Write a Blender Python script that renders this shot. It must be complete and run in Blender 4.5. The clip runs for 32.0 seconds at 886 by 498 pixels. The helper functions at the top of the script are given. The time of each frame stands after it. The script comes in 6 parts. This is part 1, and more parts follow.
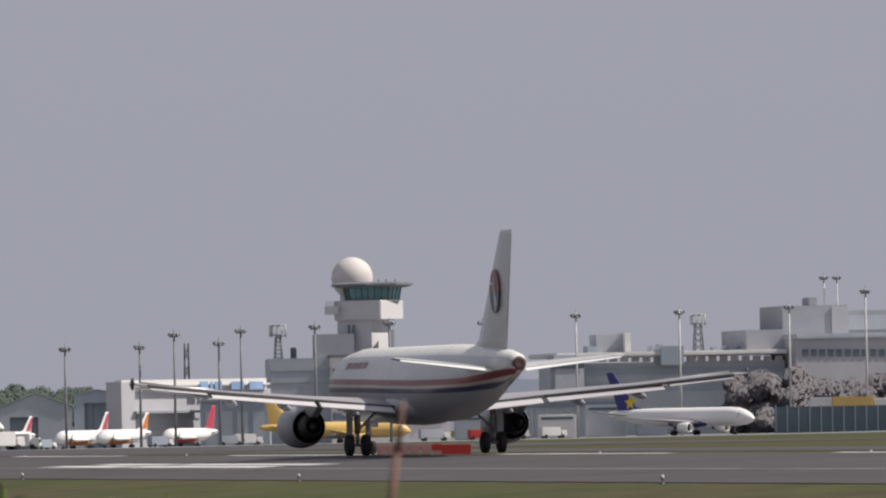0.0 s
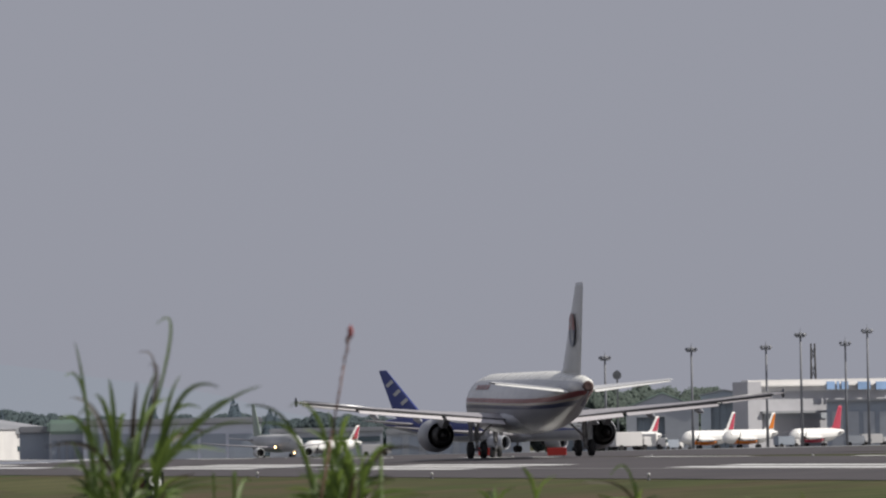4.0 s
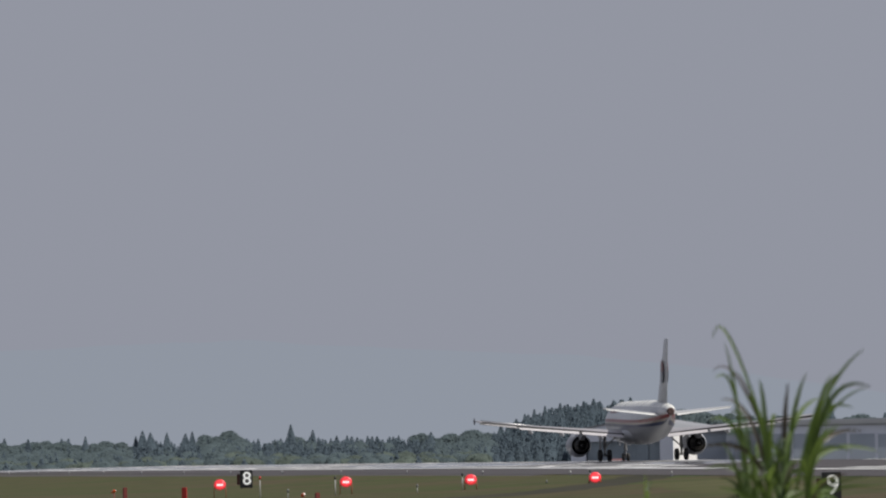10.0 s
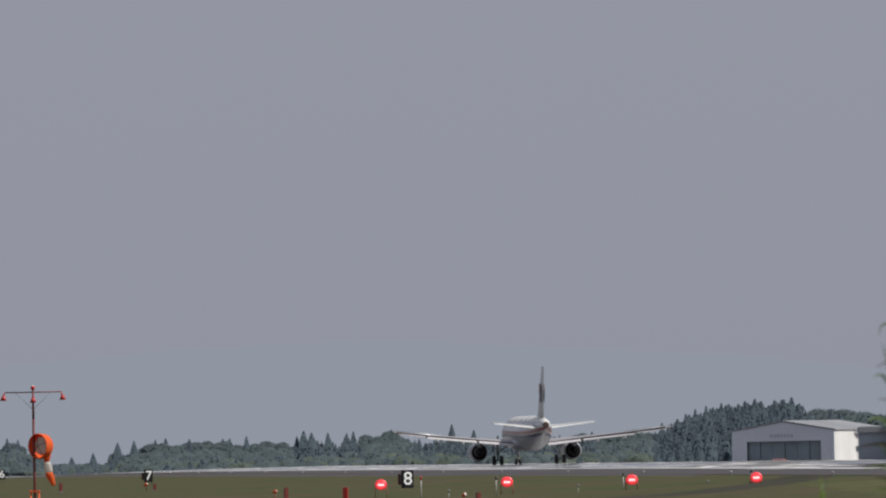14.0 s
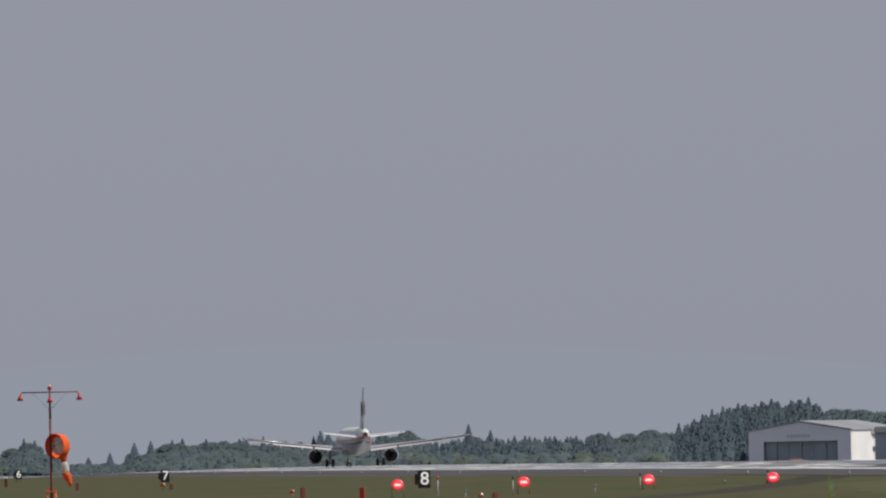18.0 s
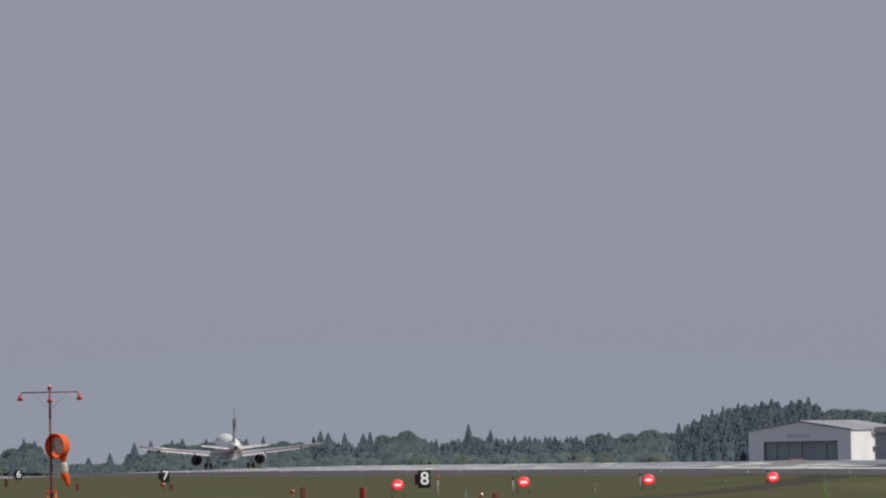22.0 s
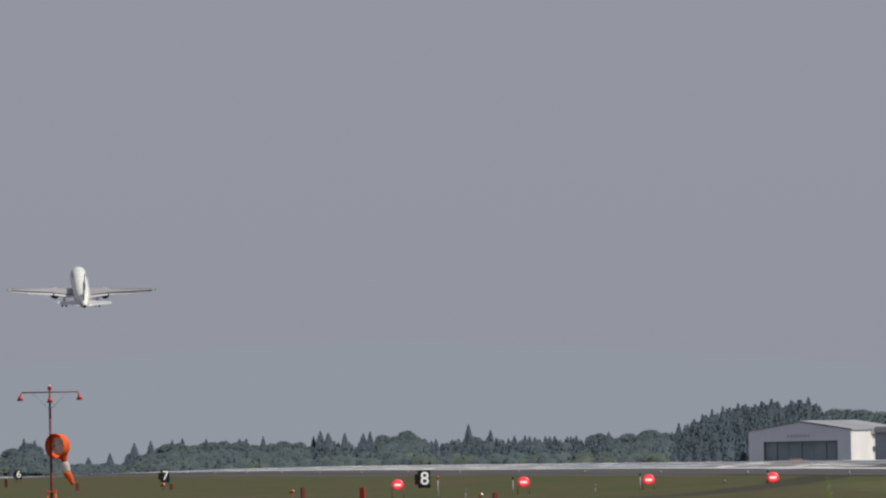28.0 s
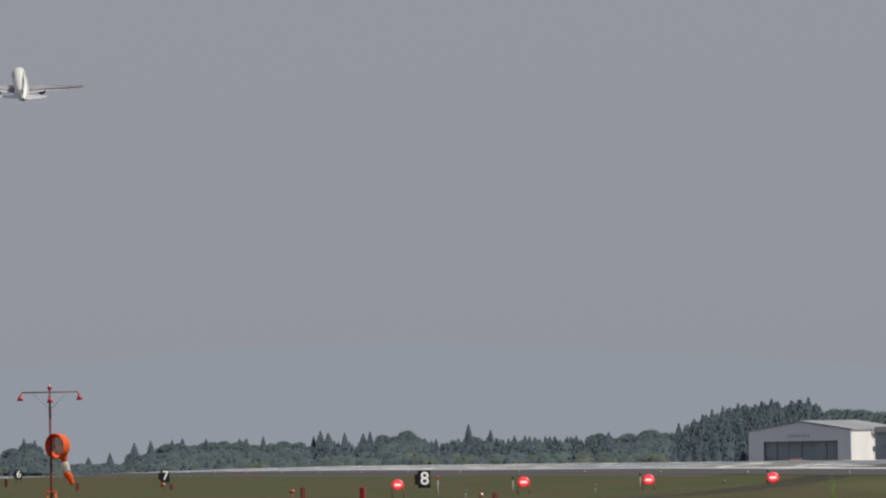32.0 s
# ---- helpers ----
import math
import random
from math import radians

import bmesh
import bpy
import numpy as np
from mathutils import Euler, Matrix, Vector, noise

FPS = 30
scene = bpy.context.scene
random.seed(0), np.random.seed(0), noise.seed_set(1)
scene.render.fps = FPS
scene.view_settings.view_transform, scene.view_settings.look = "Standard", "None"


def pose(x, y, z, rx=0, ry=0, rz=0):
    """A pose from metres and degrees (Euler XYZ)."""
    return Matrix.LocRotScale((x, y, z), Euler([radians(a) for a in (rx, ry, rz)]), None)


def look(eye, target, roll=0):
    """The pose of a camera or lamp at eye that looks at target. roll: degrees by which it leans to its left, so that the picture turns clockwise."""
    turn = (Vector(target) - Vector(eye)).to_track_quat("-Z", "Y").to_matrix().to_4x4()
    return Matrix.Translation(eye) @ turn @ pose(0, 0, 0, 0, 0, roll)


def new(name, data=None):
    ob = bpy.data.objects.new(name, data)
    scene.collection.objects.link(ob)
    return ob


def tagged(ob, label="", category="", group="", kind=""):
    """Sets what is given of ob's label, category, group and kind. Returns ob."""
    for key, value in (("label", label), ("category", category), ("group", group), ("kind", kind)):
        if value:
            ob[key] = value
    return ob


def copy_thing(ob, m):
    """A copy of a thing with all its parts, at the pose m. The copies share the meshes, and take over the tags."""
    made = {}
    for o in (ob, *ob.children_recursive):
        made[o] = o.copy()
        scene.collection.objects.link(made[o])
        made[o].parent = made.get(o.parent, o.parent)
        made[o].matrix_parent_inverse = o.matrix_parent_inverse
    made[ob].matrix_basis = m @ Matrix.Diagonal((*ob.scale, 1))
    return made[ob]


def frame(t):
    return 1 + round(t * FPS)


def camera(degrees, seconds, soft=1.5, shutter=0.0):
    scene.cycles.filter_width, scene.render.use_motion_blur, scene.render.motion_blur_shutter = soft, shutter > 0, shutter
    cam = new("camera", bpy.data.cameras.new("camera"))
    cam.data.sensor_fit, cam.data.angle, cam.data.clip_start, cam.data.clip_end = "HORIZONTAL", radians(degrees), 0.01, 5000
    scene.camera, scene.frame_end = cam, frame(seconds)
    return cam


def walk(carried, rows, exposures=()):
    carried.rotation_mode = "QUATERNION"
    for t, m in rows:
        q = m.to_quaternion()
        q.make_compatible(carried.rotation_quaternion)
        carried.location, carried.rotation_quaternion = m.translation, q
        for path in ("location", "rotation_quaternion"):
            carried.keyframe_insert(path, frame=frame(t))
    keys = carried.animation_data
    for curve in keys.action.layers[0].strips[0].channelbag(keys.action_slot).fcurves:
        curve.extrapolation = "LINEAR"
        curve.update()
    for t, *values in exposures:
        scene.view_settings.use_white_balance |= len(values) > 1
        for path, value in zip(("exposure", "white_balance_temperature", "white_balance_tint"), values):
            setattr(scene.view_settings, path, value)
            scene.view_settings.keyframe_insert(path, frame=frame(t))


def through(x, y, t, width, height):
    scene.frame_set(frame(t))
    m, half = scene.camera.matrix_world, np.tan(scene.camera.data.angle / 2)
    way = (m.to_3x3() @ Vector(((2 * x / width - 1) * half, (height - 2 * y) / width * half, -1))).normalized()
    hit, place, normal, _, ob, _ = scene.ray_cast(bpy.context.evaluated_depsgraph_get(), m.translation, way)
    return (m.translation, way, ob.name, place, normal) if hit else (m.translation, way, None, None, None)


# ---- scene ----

cam = camera(5.392, 32.0, soft=2.2)
# a long lens, set on the runway: what stands close before it goes soft
cam.data.dof.use_dof, cam.data.dof.focus_distance, cam.data.dof.aperture_fstop = True, 900.0, 45.0

# One plan: x across the runway, y along it, camera over the origin. Bearings u and levels v are survey
# units of 1/16650 radian, read on a head that leans 1.16 degrees to one side; u 784 is where it comes to rest.
FAR, LEAN = 16650.0, 0.0203
EYE = Vector((0.0, 0.0, 3.4))
REST = 0.09782


def spot(u, reach, v=820.0):
    """Plan place at a bearing and distance."""
    b = REST + ((u - 784.0) + LEAN * (820.0 - v)) / FAR
    return reach * math.sin(b), reach * math.cos(b)


def level(u, v, reach):
    """Height of a reading at a distance."""
    return EYE.z + (794.0 - v - LEAN * (u - 784.0)) * reach / FAR


HEAD = look(EYE, EYE + Vector((math.sin(REST + 0.00046), math.cos(REST + 0.00046), 0.0212)), -1.163)
PIVOT = (HEAD.to_3x3() @ Vector((0, 1, -379 / FAR))).normalized()


def aim(mrad):
    turn = Matrix.Rotation((97.82 - mrad) / 1000.0, 4, PIVOT)
    return Matrix.Translation(EYE) @ turn @ HEAD.to_3x3().to_4x4()


PAN = [(0, 255.22), (0.5, 246.21), (1, 241.79), (1.5, 232.23), (2, 224.32), (2.5, 216.78), (3, 208.23), (3.5, 197.93),
       (5.5, 166.50), (6, 158.96), (6.5, 151.14), (7, 145.16), (7.5, 139.70), (8, 137.95), (8.5, 131.61), (9, 126.28),
       (9.5, 119.28), (10, 116.71), (10.5, 113.86), (11, 113.40), (11.5, 113.12), (12, 111.19), (12.5, 108.16),
       (13, 104.29), (13.5, 101.44), (14, 99.60), (14.5, 99.05), (16.5, 97.88), (17, 97.82), (32, 97.82)]
walk(cam, [(t, aim(m)) for t, m in PAN], exposures=[(0, 0.18, 6620, 12), (1, 0.16, 6620, 12), (3, 0.05, 6560, 11), (3.5, 0.03, 6550, 11), (6, -0.03, 6480, 10), (13, -0.04, 6420, 10),
                                                    (25, -0.04, 6400, 10), (28, -0.04, 6500, 9), (30, -0.04, 6660, 8), (32, -0.04, 6620, 8)])

# ---------------------------------------------------------------- light
SUN_AZ, SUN_EL = radians(107), radians(47)
world = bpy.data.worlds.new("hazy_sky")
scene.world = world
world.use_nodes = True
wn, wl = world.node_tree.nodes, world.node_tree.links
wn.clear()
sky = wn.new("ShaderNodeTexSky")
sky.sky_type, sky.sun_disc = "NISHITA", False
sky.sun_elevation, sky.sun_rotation = SUN_EL, SUN_AZ
sky.air_density, sky.dust_density, sky.ozone_density = 1.0, 1.0, 1.0
hsv = wn.new("ShaderNodeHueSaturation")
hsv.inputs["Saturation"].default_value = 0.15
back = wn.new("ShaderNodeBackground")
back.inputs["Strength"].default_value = 0.1
wout = wn.new("ShaderNodeOutputWorld")
wl.new(sky.outputs[0], hsv.inputs["Color"])
haze = wn.new("ShaderNodeMix")
haze.data_type = "RGBA"
haze.inputs["Factor"].default_value = 0.95
haze.inputs["B"].default_value = (2.9, 3.03, 3.58, 1)
wl.new(hsv.outputs[0], haze.inputs["A"])
wl.new(haze.outputs["Result"], back.inputs["Color"])
wl.new(back.outputs[0], wout.inputs["Surface"])

sun_data = bpy.data.lights.new("sun", "SUN")
sun_data.energy, sun_data.angle, sun_data.color = 4.6, radians(0.6), (1.0, 0.95, 0.86)
sun = new("sun", sun_data)
sun_dir = Vector((math.sin(SUN_AZ) * math.cos(SUN_EL), math.cos(SUN_AZ) * math.cos(SUN_EL), math.sin(SUN_EL)))
sun.matrix_world = look(sun_dir * 500, (0, 0, 0))

# ---------------------------------------------------------------- materials


def mat(name, color, rough=0.6, metal=0.0, grain=4.0, vary=0.15, wear=0.3, bump=0.0, glow=0.0, alt=None, islands=False, spec=0.5):
    """A painted or natural surface with variation at two scales, in metres of its own space."""
    m = bpy.data.materials.new(name)
    m.use_nodes = True
    n, l = m.node_tree.nodes, m.node_tree.links
    bsdf = n["Principled BSDF"]
    coord = n.new("ShaderNodeTexCoord")
    fine, broad = n.new("ShaderNodeTexNoise"), n.new("ShaderNodeTexNoise")
    fine.inputs["Scale"].default_value, broad.inputs["Scale"].default_value = grain, grain * 0.12
    fine.inputs["Detail"].default_value, broad.inputs["Detail"].default_value = 4, 3
    for tex in (fine, broad):
        l.new(coord.outputs["Object"], tex.inputs["Vector"])
    other = alt or tuple(c * (1 - wear) for c in color)
    big = n.new("ShaderNodeMix")
    big.data_type = "RGBA"
    big.inputs["A"].default_value, big.inputs["B"].default_value = (*color, 1), (*other, 1)
    ramp = n.new("ShaderNodeMapRange")
    ramp.inputs["From Min"].default_value, ramp.inputs["From Max"].default_value = 0.38, 0.66
    l.new(broad.outputs["Fac"], ramp.inputs["Value"])
    l.new(ramp.outputs[0], big.inputs["Factor"])
    tone = n.new("ShaderNodeHueSaturation")
    span = n.new("ShaderNodeMapRange")
    span.inputs["To Min"].default_value, span.inputs["To Max"].default_value = 1 - vary, 1 + vary
    source = fine.outputs["Fac"]
    if islands:
        geo = n.new("ShaderNodeNewGeometry")
        source = geo.outputs["Random Per Island"]
    l.new(source, span.inputs["Value"])
    l.new(span.outputs[0], tone.inputs["Value"])
    l.new(big.outputs["Result"], tone.inputs["Color"])
    l.new(tone.outputs[0], bsdf.inputs["Base Color"])
    rr = n.new("ShaderNodeMapRange")
    rr.inputs["To Min"].default_value, rr.inputs["To Max"].default_value = max(0.02, rough - 0.08), min(1.0, rough + 0.08)
    l.new(fine.outputs["Fac"], rr.inputs["Value"])
    l.new(rr.outputs[0], bsdf.inputs["Roughness"])
    bsdf.inputs["Metallic"].default_value = metal
    bsdf.inputs["Specular IOR Level"].default_value = spec
    if bump:
        b = n.new("ShaderNodeBump")
        b.inputs["Strength"].default_value, b.inputs["Distance"].default_value = bump, 0.05
        l.new(fine.outputs["Fac"], b.inputs["Height"])
        l.new(b.outputs[0], bsdf.inputs["Normal"])
    if glow:
        bsdf.inputs["Emission Color"].default_value = (*color, 1)
        bsdf.inputs["Emission Strength"].default_value = glow
    return m


def leafy(name, a, b, through=0.5):
    """Foliage: each leaf clump a little different, some light passing through."""
    m = mat(name, a, 0.9, grain=0.5, vary=0.05, alt=b, islands=True, spec=0.05)
    n, l = m.node_tree.nodes, m.node_tree.links
    lit, mix = n.new("ShaderNodeBsdfTranslucent"), n.new("ShaderNodeMixShader")
    l.new(n["Principled BSDF"].inputs["Base Color"].links[0].from_socket, lit.inputs["Color"])
    mix.inputs["Fac"].default_value = through
    l.new(n["Principled BSDF"].outputs[0], mix.inputs[1])
    l.new(lit.outputs[0], mix.inputs[2])
    l.new(mix.outputs[0], n["Material Output"].inputs["Surface"])
    return m


def sheer(m, color, share):
    """Lets light from behind shine through a thin leaf or cloth."""
    n, l = m.node_tree.nodes, m.node_tree.links
    lit, mix = n.new("ShaderNodeBsdfTranslucent"), n.new("ShaderNodeMixShader")
    lit.inputs["Color"].default_value = (*color, 1)
    mix.inputs["Fac"].default_value = share
    l.new(n["Principled BSDF"].outputs[0], mix.inputs[1])
    l.new(lit.outputs[0], mix.inputs[2])
    l.new(mix.outputs[0], n["Material Output"].inputs["Surface"])
    return m


def blade_mat(name, color, alt, glow_color, share):
    """A leaf of grass."""
    return sheer(mat(name, color, 0.5, grain=9, vary=0.35, alt=alt), glow_color, share)


GRASS = mat("grass", (0.05, 0.064, 0.022), 0.9, grain=0.35, vary=0.7, alt=(0.076, 0.06, 0.036), spec=0.1)
STRAW = mat("dry_mown_grass", (0.082, 0.08, 0.038), 0.95, grain=0.5, vary=0.6, alt=(0.06, 0.068, 0.026), spec=0.1)
DIRT = mat("trodden_soil", (0.046, 0.043, 0.035), 0.95, grain=0.4, vary=0.5, alt=(0.036, 0.037, 0.022), spec=0.1)
ASPHALT = mat("asphalt", (0.06, 0.053, 0.055), 0.66, grain=0.9, vary=0.22, alt=(0.045, 0.04, 0.042), bump=0.04, spec=0.35)
# far runway: mirage shine put into a pale colour and low roughness
PALERUN = mat("mirage_runway_asphalt", (0.3, 0.295, 0.305), 0.16, grain=0.5, vary=0.4, alt=(0.1, 0.1, 0.102))
# drawn out in long streaks along the runway
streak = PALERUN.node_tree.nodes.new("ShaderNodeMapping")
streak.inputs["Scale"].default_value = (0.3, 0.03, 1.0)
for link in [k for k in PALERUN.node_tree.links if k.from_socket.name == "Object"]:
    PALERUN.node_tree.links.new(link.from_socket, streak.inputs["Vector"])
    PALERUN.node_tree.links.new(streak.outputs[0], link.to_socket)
# between the streaks of sheen the surface is rough and dull
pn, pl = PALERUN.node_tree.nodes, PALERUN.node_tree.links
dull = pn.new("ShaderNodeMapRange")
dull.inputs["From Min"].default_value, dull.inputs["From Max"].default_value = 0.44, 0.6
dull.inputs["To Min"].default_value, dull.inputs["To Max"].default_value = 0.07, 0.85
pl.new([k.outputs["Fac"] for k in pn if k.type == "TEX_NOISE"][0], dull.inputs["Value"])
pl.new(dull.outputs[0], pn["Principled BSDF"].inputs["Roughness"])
# bright scraps of mirage put into the colour between
pale, gleam, gleam_noise, lay = pn.new("ShaderNodeMapRange"), pn.new("ShaderNodeMixRGB"), pn.new("ShaderNodeTexNoise"), pn.new("ShaderNodeMapping")
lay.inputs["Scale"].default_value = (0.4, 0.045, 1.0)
gleam_noise.inputs["Scale"].default_value, gleam_noise.inputs["Detail"].default_value = 1.0, 3
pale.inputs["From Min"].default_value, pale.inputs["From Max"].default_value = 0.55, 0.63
gleam.inputs["Color2"].default_value = (0.74, 0.73, 0.73, 1)
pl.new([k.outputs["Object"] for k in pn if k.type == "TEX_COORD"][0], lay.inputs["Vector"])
pl.new(lay.outputs[0], gleam_noise.inputs["Vector"])
pl.new(gleam_noise.outputs["Fac"], pale.inputs["Value"])
pl.new(pn["Principled BSDF"].inputs["Base Color"].links[0].from_socket, gleam.inputs["Color1"])
pl.new(pale.outputs[0], gleam.inputs["Fac"])
pl.new(gleam.outputs[0], pn["Principled BSDF"].inputs["Base Color"])
WORNMARK = mat("worn_paint", (0.2, 0.19, 0.19), 0.6, grain=0.8, vary=0.2, alt=(0.13, 0.125, 0.125))
# edge paint with pale streaks of mirage put into its colour
STREAKMARK = mat("mirage_edge_paint", (0.62, 0.62, 0.62), 0.4, grain=0.5, vary=0.4, alt=(0.3, 0.3, 0.305))
smap = STREAKMARK.node_tree.nodes.new("ShaderNodeMapping")
smap.inputs["Scale"].default_value = (0.5, 0.04, 1.0)
for link in [k for k in STREAKMARK.node_tree.links if k.from_socket.name == "Object"]:
    STREAKMARK.node_tree.links.new(link.from_socket, smap.inputs["Vector"])
    STREAKMARK.node_tree.links.new(smap.outputs[0], link.to_socket)
CONCRETE = mat("apron_concrete", (0.2, 0.2, 0.2), 0.5, grain=0.4, vary=0.12, alt=(0.15, 0.15, 0.15))
MARK = mat("runway_paint", (0.82, 0.82, 0.8), 0.35, grain=0.8, vary=0.08, alt=(0.6, 0.6, 0.58))
WHITE = mat("aircraft_white", (0.5, 0.505, 0.52), 0.24, grain=0.6, vary=0.07, alt=(0.44, 0.445, 0.46))
# Sunlight put into the airliner's roof colour; also the wide-body's brighter white.
LITWHITE = mat("fuselage_lit_white", (0.72, 0.72, 0.69), 0.28, grain=0.6, vary=0.05, alt=(0.66, 0.66, 0.63))
BRIGHTWHITE = mat("fresh_white", (0.8, 0.8, 0.79), 0.35, grain=0.6, vary=0.03, alt=(0.76, 0.76, 0.75))
BELLY = mat("aircraft_grey", (0.35, 0.36, 0.39), 0.32, grain=0.6, vary=0.07, alt=(0.28, 0.285, 0.31))
ALLOY = mat("bare_alloy", (0.55, 0.55, 0.56), 0.38, metal=0.85, grain=2, vary=0.1, wear=0.15)
WINGGREY = mat("wing_grey", (0.3, 0.29, 0.31), 0.4, grain=0.8, vary=0.06, alt=(0.25, 0.24, 0.26))
FLAPPALE = mat("pale_flap", (0.55, 0.53, 0.55), 0.4, grain=0.8, vary=0.08, alt=(0.45, 0.43, 0.45))
SLOTSHADE = mat("flap_slot_shade", (0.05, 0.05, 0.055), 0.55, grain=2, vary=0.2)
RED = mat("livery_red", (0.24, 0.055, 0.058), 0.35, grain=0.8, vary=0.08)
NAVY = mat("livery_navy", (0.05, 0.06, 0.125), 0.35, grain=0.8, vary=0.08)
GOLD = mat("livery_gold", (0.44, 0.34, 0.22), 0.4, grain=0.8, vary=0.08)
# distant liveries: haze put into the blue, yellow and green
ROYAL = mat("livery_blue_hazed", (0.055, 0.075, 0.26), 0.35, grain=0.5, vary=0.06)
YELLOW = mat("livery_yellow_hazed", (0.72, 0.5, 0.17), 0.4, grain=0.5, vary=0.06)
LIME = mat("livery_green_hazed", (0.3, 0.37, 0.31), 0.4, grain=0.5, vary=0.06)
INDIGO = mat("livery_indigo", (0.03, 0.03, 0.2), 0.4, grain=0.5, vary=0.06)
STAR = mat("livery_star_yellow", (0.8, 0.6, 0.03), 0.4, grain=0.5, vary=0.06)
ORANGE = mat("livery_orange", (0.75, 0.22, 0.02), 0.4, grain=0.5, vary=0.06)
PINK = mat("livery_pink_red", (0.6, 0.08, 0.13), 0.4, grain=0.5, vary=0.06)
NACELLE = mat("nacelle_grey", (0.34, 0.35, 0.38), 0.4, grain=0.8, vary=0.08, alt=(0.26, 0.27, 0.3))
FENCE = mat("fence_shaded_grey", (0.07, 0.075, 0.1), 0.45, grain=2, vary=0.1)
RUBBER = mat("rubber", (0.022, 0.022, 0.024), 0.8, grain=6, vary=0.2)
ENGINEDARK = mat("engine_dark", (0.025, 0.024, 0.024), 0.55, grain=4, vary=0.2)
STEEL = mat("strut_steel", (0.4, 0.4, 0.41), 0.4, metal=0.4, grain=4, vary=0.12)
WARMLAMP = mat("landing_light", (1.0, 0.66, 0.34), 0.4, glow=7.0, vary=0.02)
GLASSY = mat("cockpit_glass", (0.015, 0.017, 0.02), 0.08, grain=2, vary=0.05)


def part(name, bm, material, parent=None, label=""):
    """One mesh object under a thing or a part; material may be a list for face slots."""
    me = bpy.data.meshes.new(name)
    bm.to_mesh(me)
    bm.free()
    for m in material if isinstance(material, (list, tuple)) else [material]:
        me.materials.append(m)
    ob = new(name, me)
    if parent:
        ob.parent = parent
    if label:
        ob["label"] = label
    return ob


def thing(name, m, label, category, group="", kind=""):
    ob = tagged(new(name), label, category, group, kind)
    ob.empty_display_size = 0.5
    ob.matrix_basis = m
    return ob


def box(bm, c, s, m=None, bevel=0.0, slot=0):
    r = bmesh.ops.create_cube(bm, size=1, matrix=Matrix.Translation(c) @ Matrix.Diagonal((*s, 1)))
    vs = r["verts"]
    if bevel:
        es = list({e for v in vs for e in v.link_edges})
        q = bmesh.ops.bevel(bm, geom=es, offset=bevel, segments=2, affect="EDGES")
        vs = list({v for f in q["faces"] for v in f.verts} | {v for v in vs if v.is_valid})
    fs = {f for v in vs for f in v.link_faces}
    for f in fs:
        f.material_index = slot
    if m:
        bmesh.ops.transform(bm, matrix=m, verts=vs)
    return vs


def rings(bm, loops, slot=0, caps=True, smooth=True, closed=True):
    """Loft through loops of equal length; returns the faces row by row."""
    vs = [[bm.verts.new(p) for p in loop] for loop in loops]
    n, rows = len(vs[0]), []
    for a, b in zip(vs, vs[1:]):
        row = []
        for i in range(n if closed else n - 1):
            f = bm.faces.new((a[i], a[(i + 1) % n], b[(i + 1) % n], b[i]))
            f.smooth, f.material_index = smooth, slot
            row.append(f)
        rows.append(row)
    if caps:
        for loop, flip in ((vs[0], True), (vs[-1], False)):
            f = bm.faces.new(loop[::-1] if flip else loop)
            f.material_index = slot
    return rows


def tube(bm, a, b, ra, rb=None, n=10, slot=0, caps=True):
    a, b = Vector(a), Vector(b)
    rb = ra if rb is None else rb
    q = (b - a).to_track_quat("Z", "Y")
    loops = [[p + q @ Vector((r * math.cos(2 * math.pi * i / n), r * math.sin(2 * math.pi * i / n), 0)) for i in range(n)]
             for p, r in ((a, ra), (b, rb))]
    rings(bm, loops, slot, caps)


def lathe(bm, axis_pts, n=20, slot=0, caps=True):
    """Rings along y: rows of (y, radius), round the y axis."""
    rings(bm, [[Vector((r * math.cos(2 * math.pi * i / n), y, r * math.sin(2 * math.pi * i / n))) for i in range(n)] for y, r in axis_pts],
          slot, caps)


def fixed(bm):
    bmesh.ops.recalc_face_normals(bm, faces=bm.faces)
    return bm


# ---------------------------------------------------------------- ground
CROWN = [(-800, 0.0), (0, 0.0), (900, 0.0), (1050, -0.16), (1200, -0.25), (1450, -0.5), (1700, -1.0), (1800, -1.3), (2000, -2.0), (2500, -3.4), (4950, -3.3)]
CROSS = [(-2500, -3.4), (-200, -3.4), (0, -3.4), (62, -3.5), (78, -3.3), (98, -2.6), (113, -2.25), (128, -1.95), (143, -2.25), (158, -2.6), (175, -2.85),
         (200, -3.05), (342, -3.25), (525, -3.05), (700, -2.45), (1000, -2.3), (3500, -2.3)]


def height(x, y):
    a = np.interp(y, [k[0] for k in CROWN], [k[1] for k in CROWN])
    b = np.interp(x, [k[0] for k in CROSS], [k[1] for k in CROSS])
    return float(a + b) + EYE.z


def sheet(name, xs, ys, lift, material, label):
    """A strip laid on the ground's own slopes."""
    bm = bmesh.new()
    g = [[bm.verts.new((x, y, height(x, y) + lift)) for x in xs] for y in ys]
    for j in range(len(ys) - 1):
        for i in range(len(xs) - 1):
            bm.faces.new((g[j][i], g[j][i + 1], g[j + 1][i + 1], g[j + 1][i])).smooth = True
    return tagged(part(name, bm, material), label, kind="structure")


def between(table, a, b, extra=()):
    return sorted({a, b, *[k[0] for k in table if a < k[0] < b], *[e for e in extra if a < e < b]})


sheet("ground", [k[0] for k in CROSS], between(CROWN, -800, 4950, range(0, 4900, 200)), 0.0, GRASS,
               "mown airfield grass, green with drier brown patches")
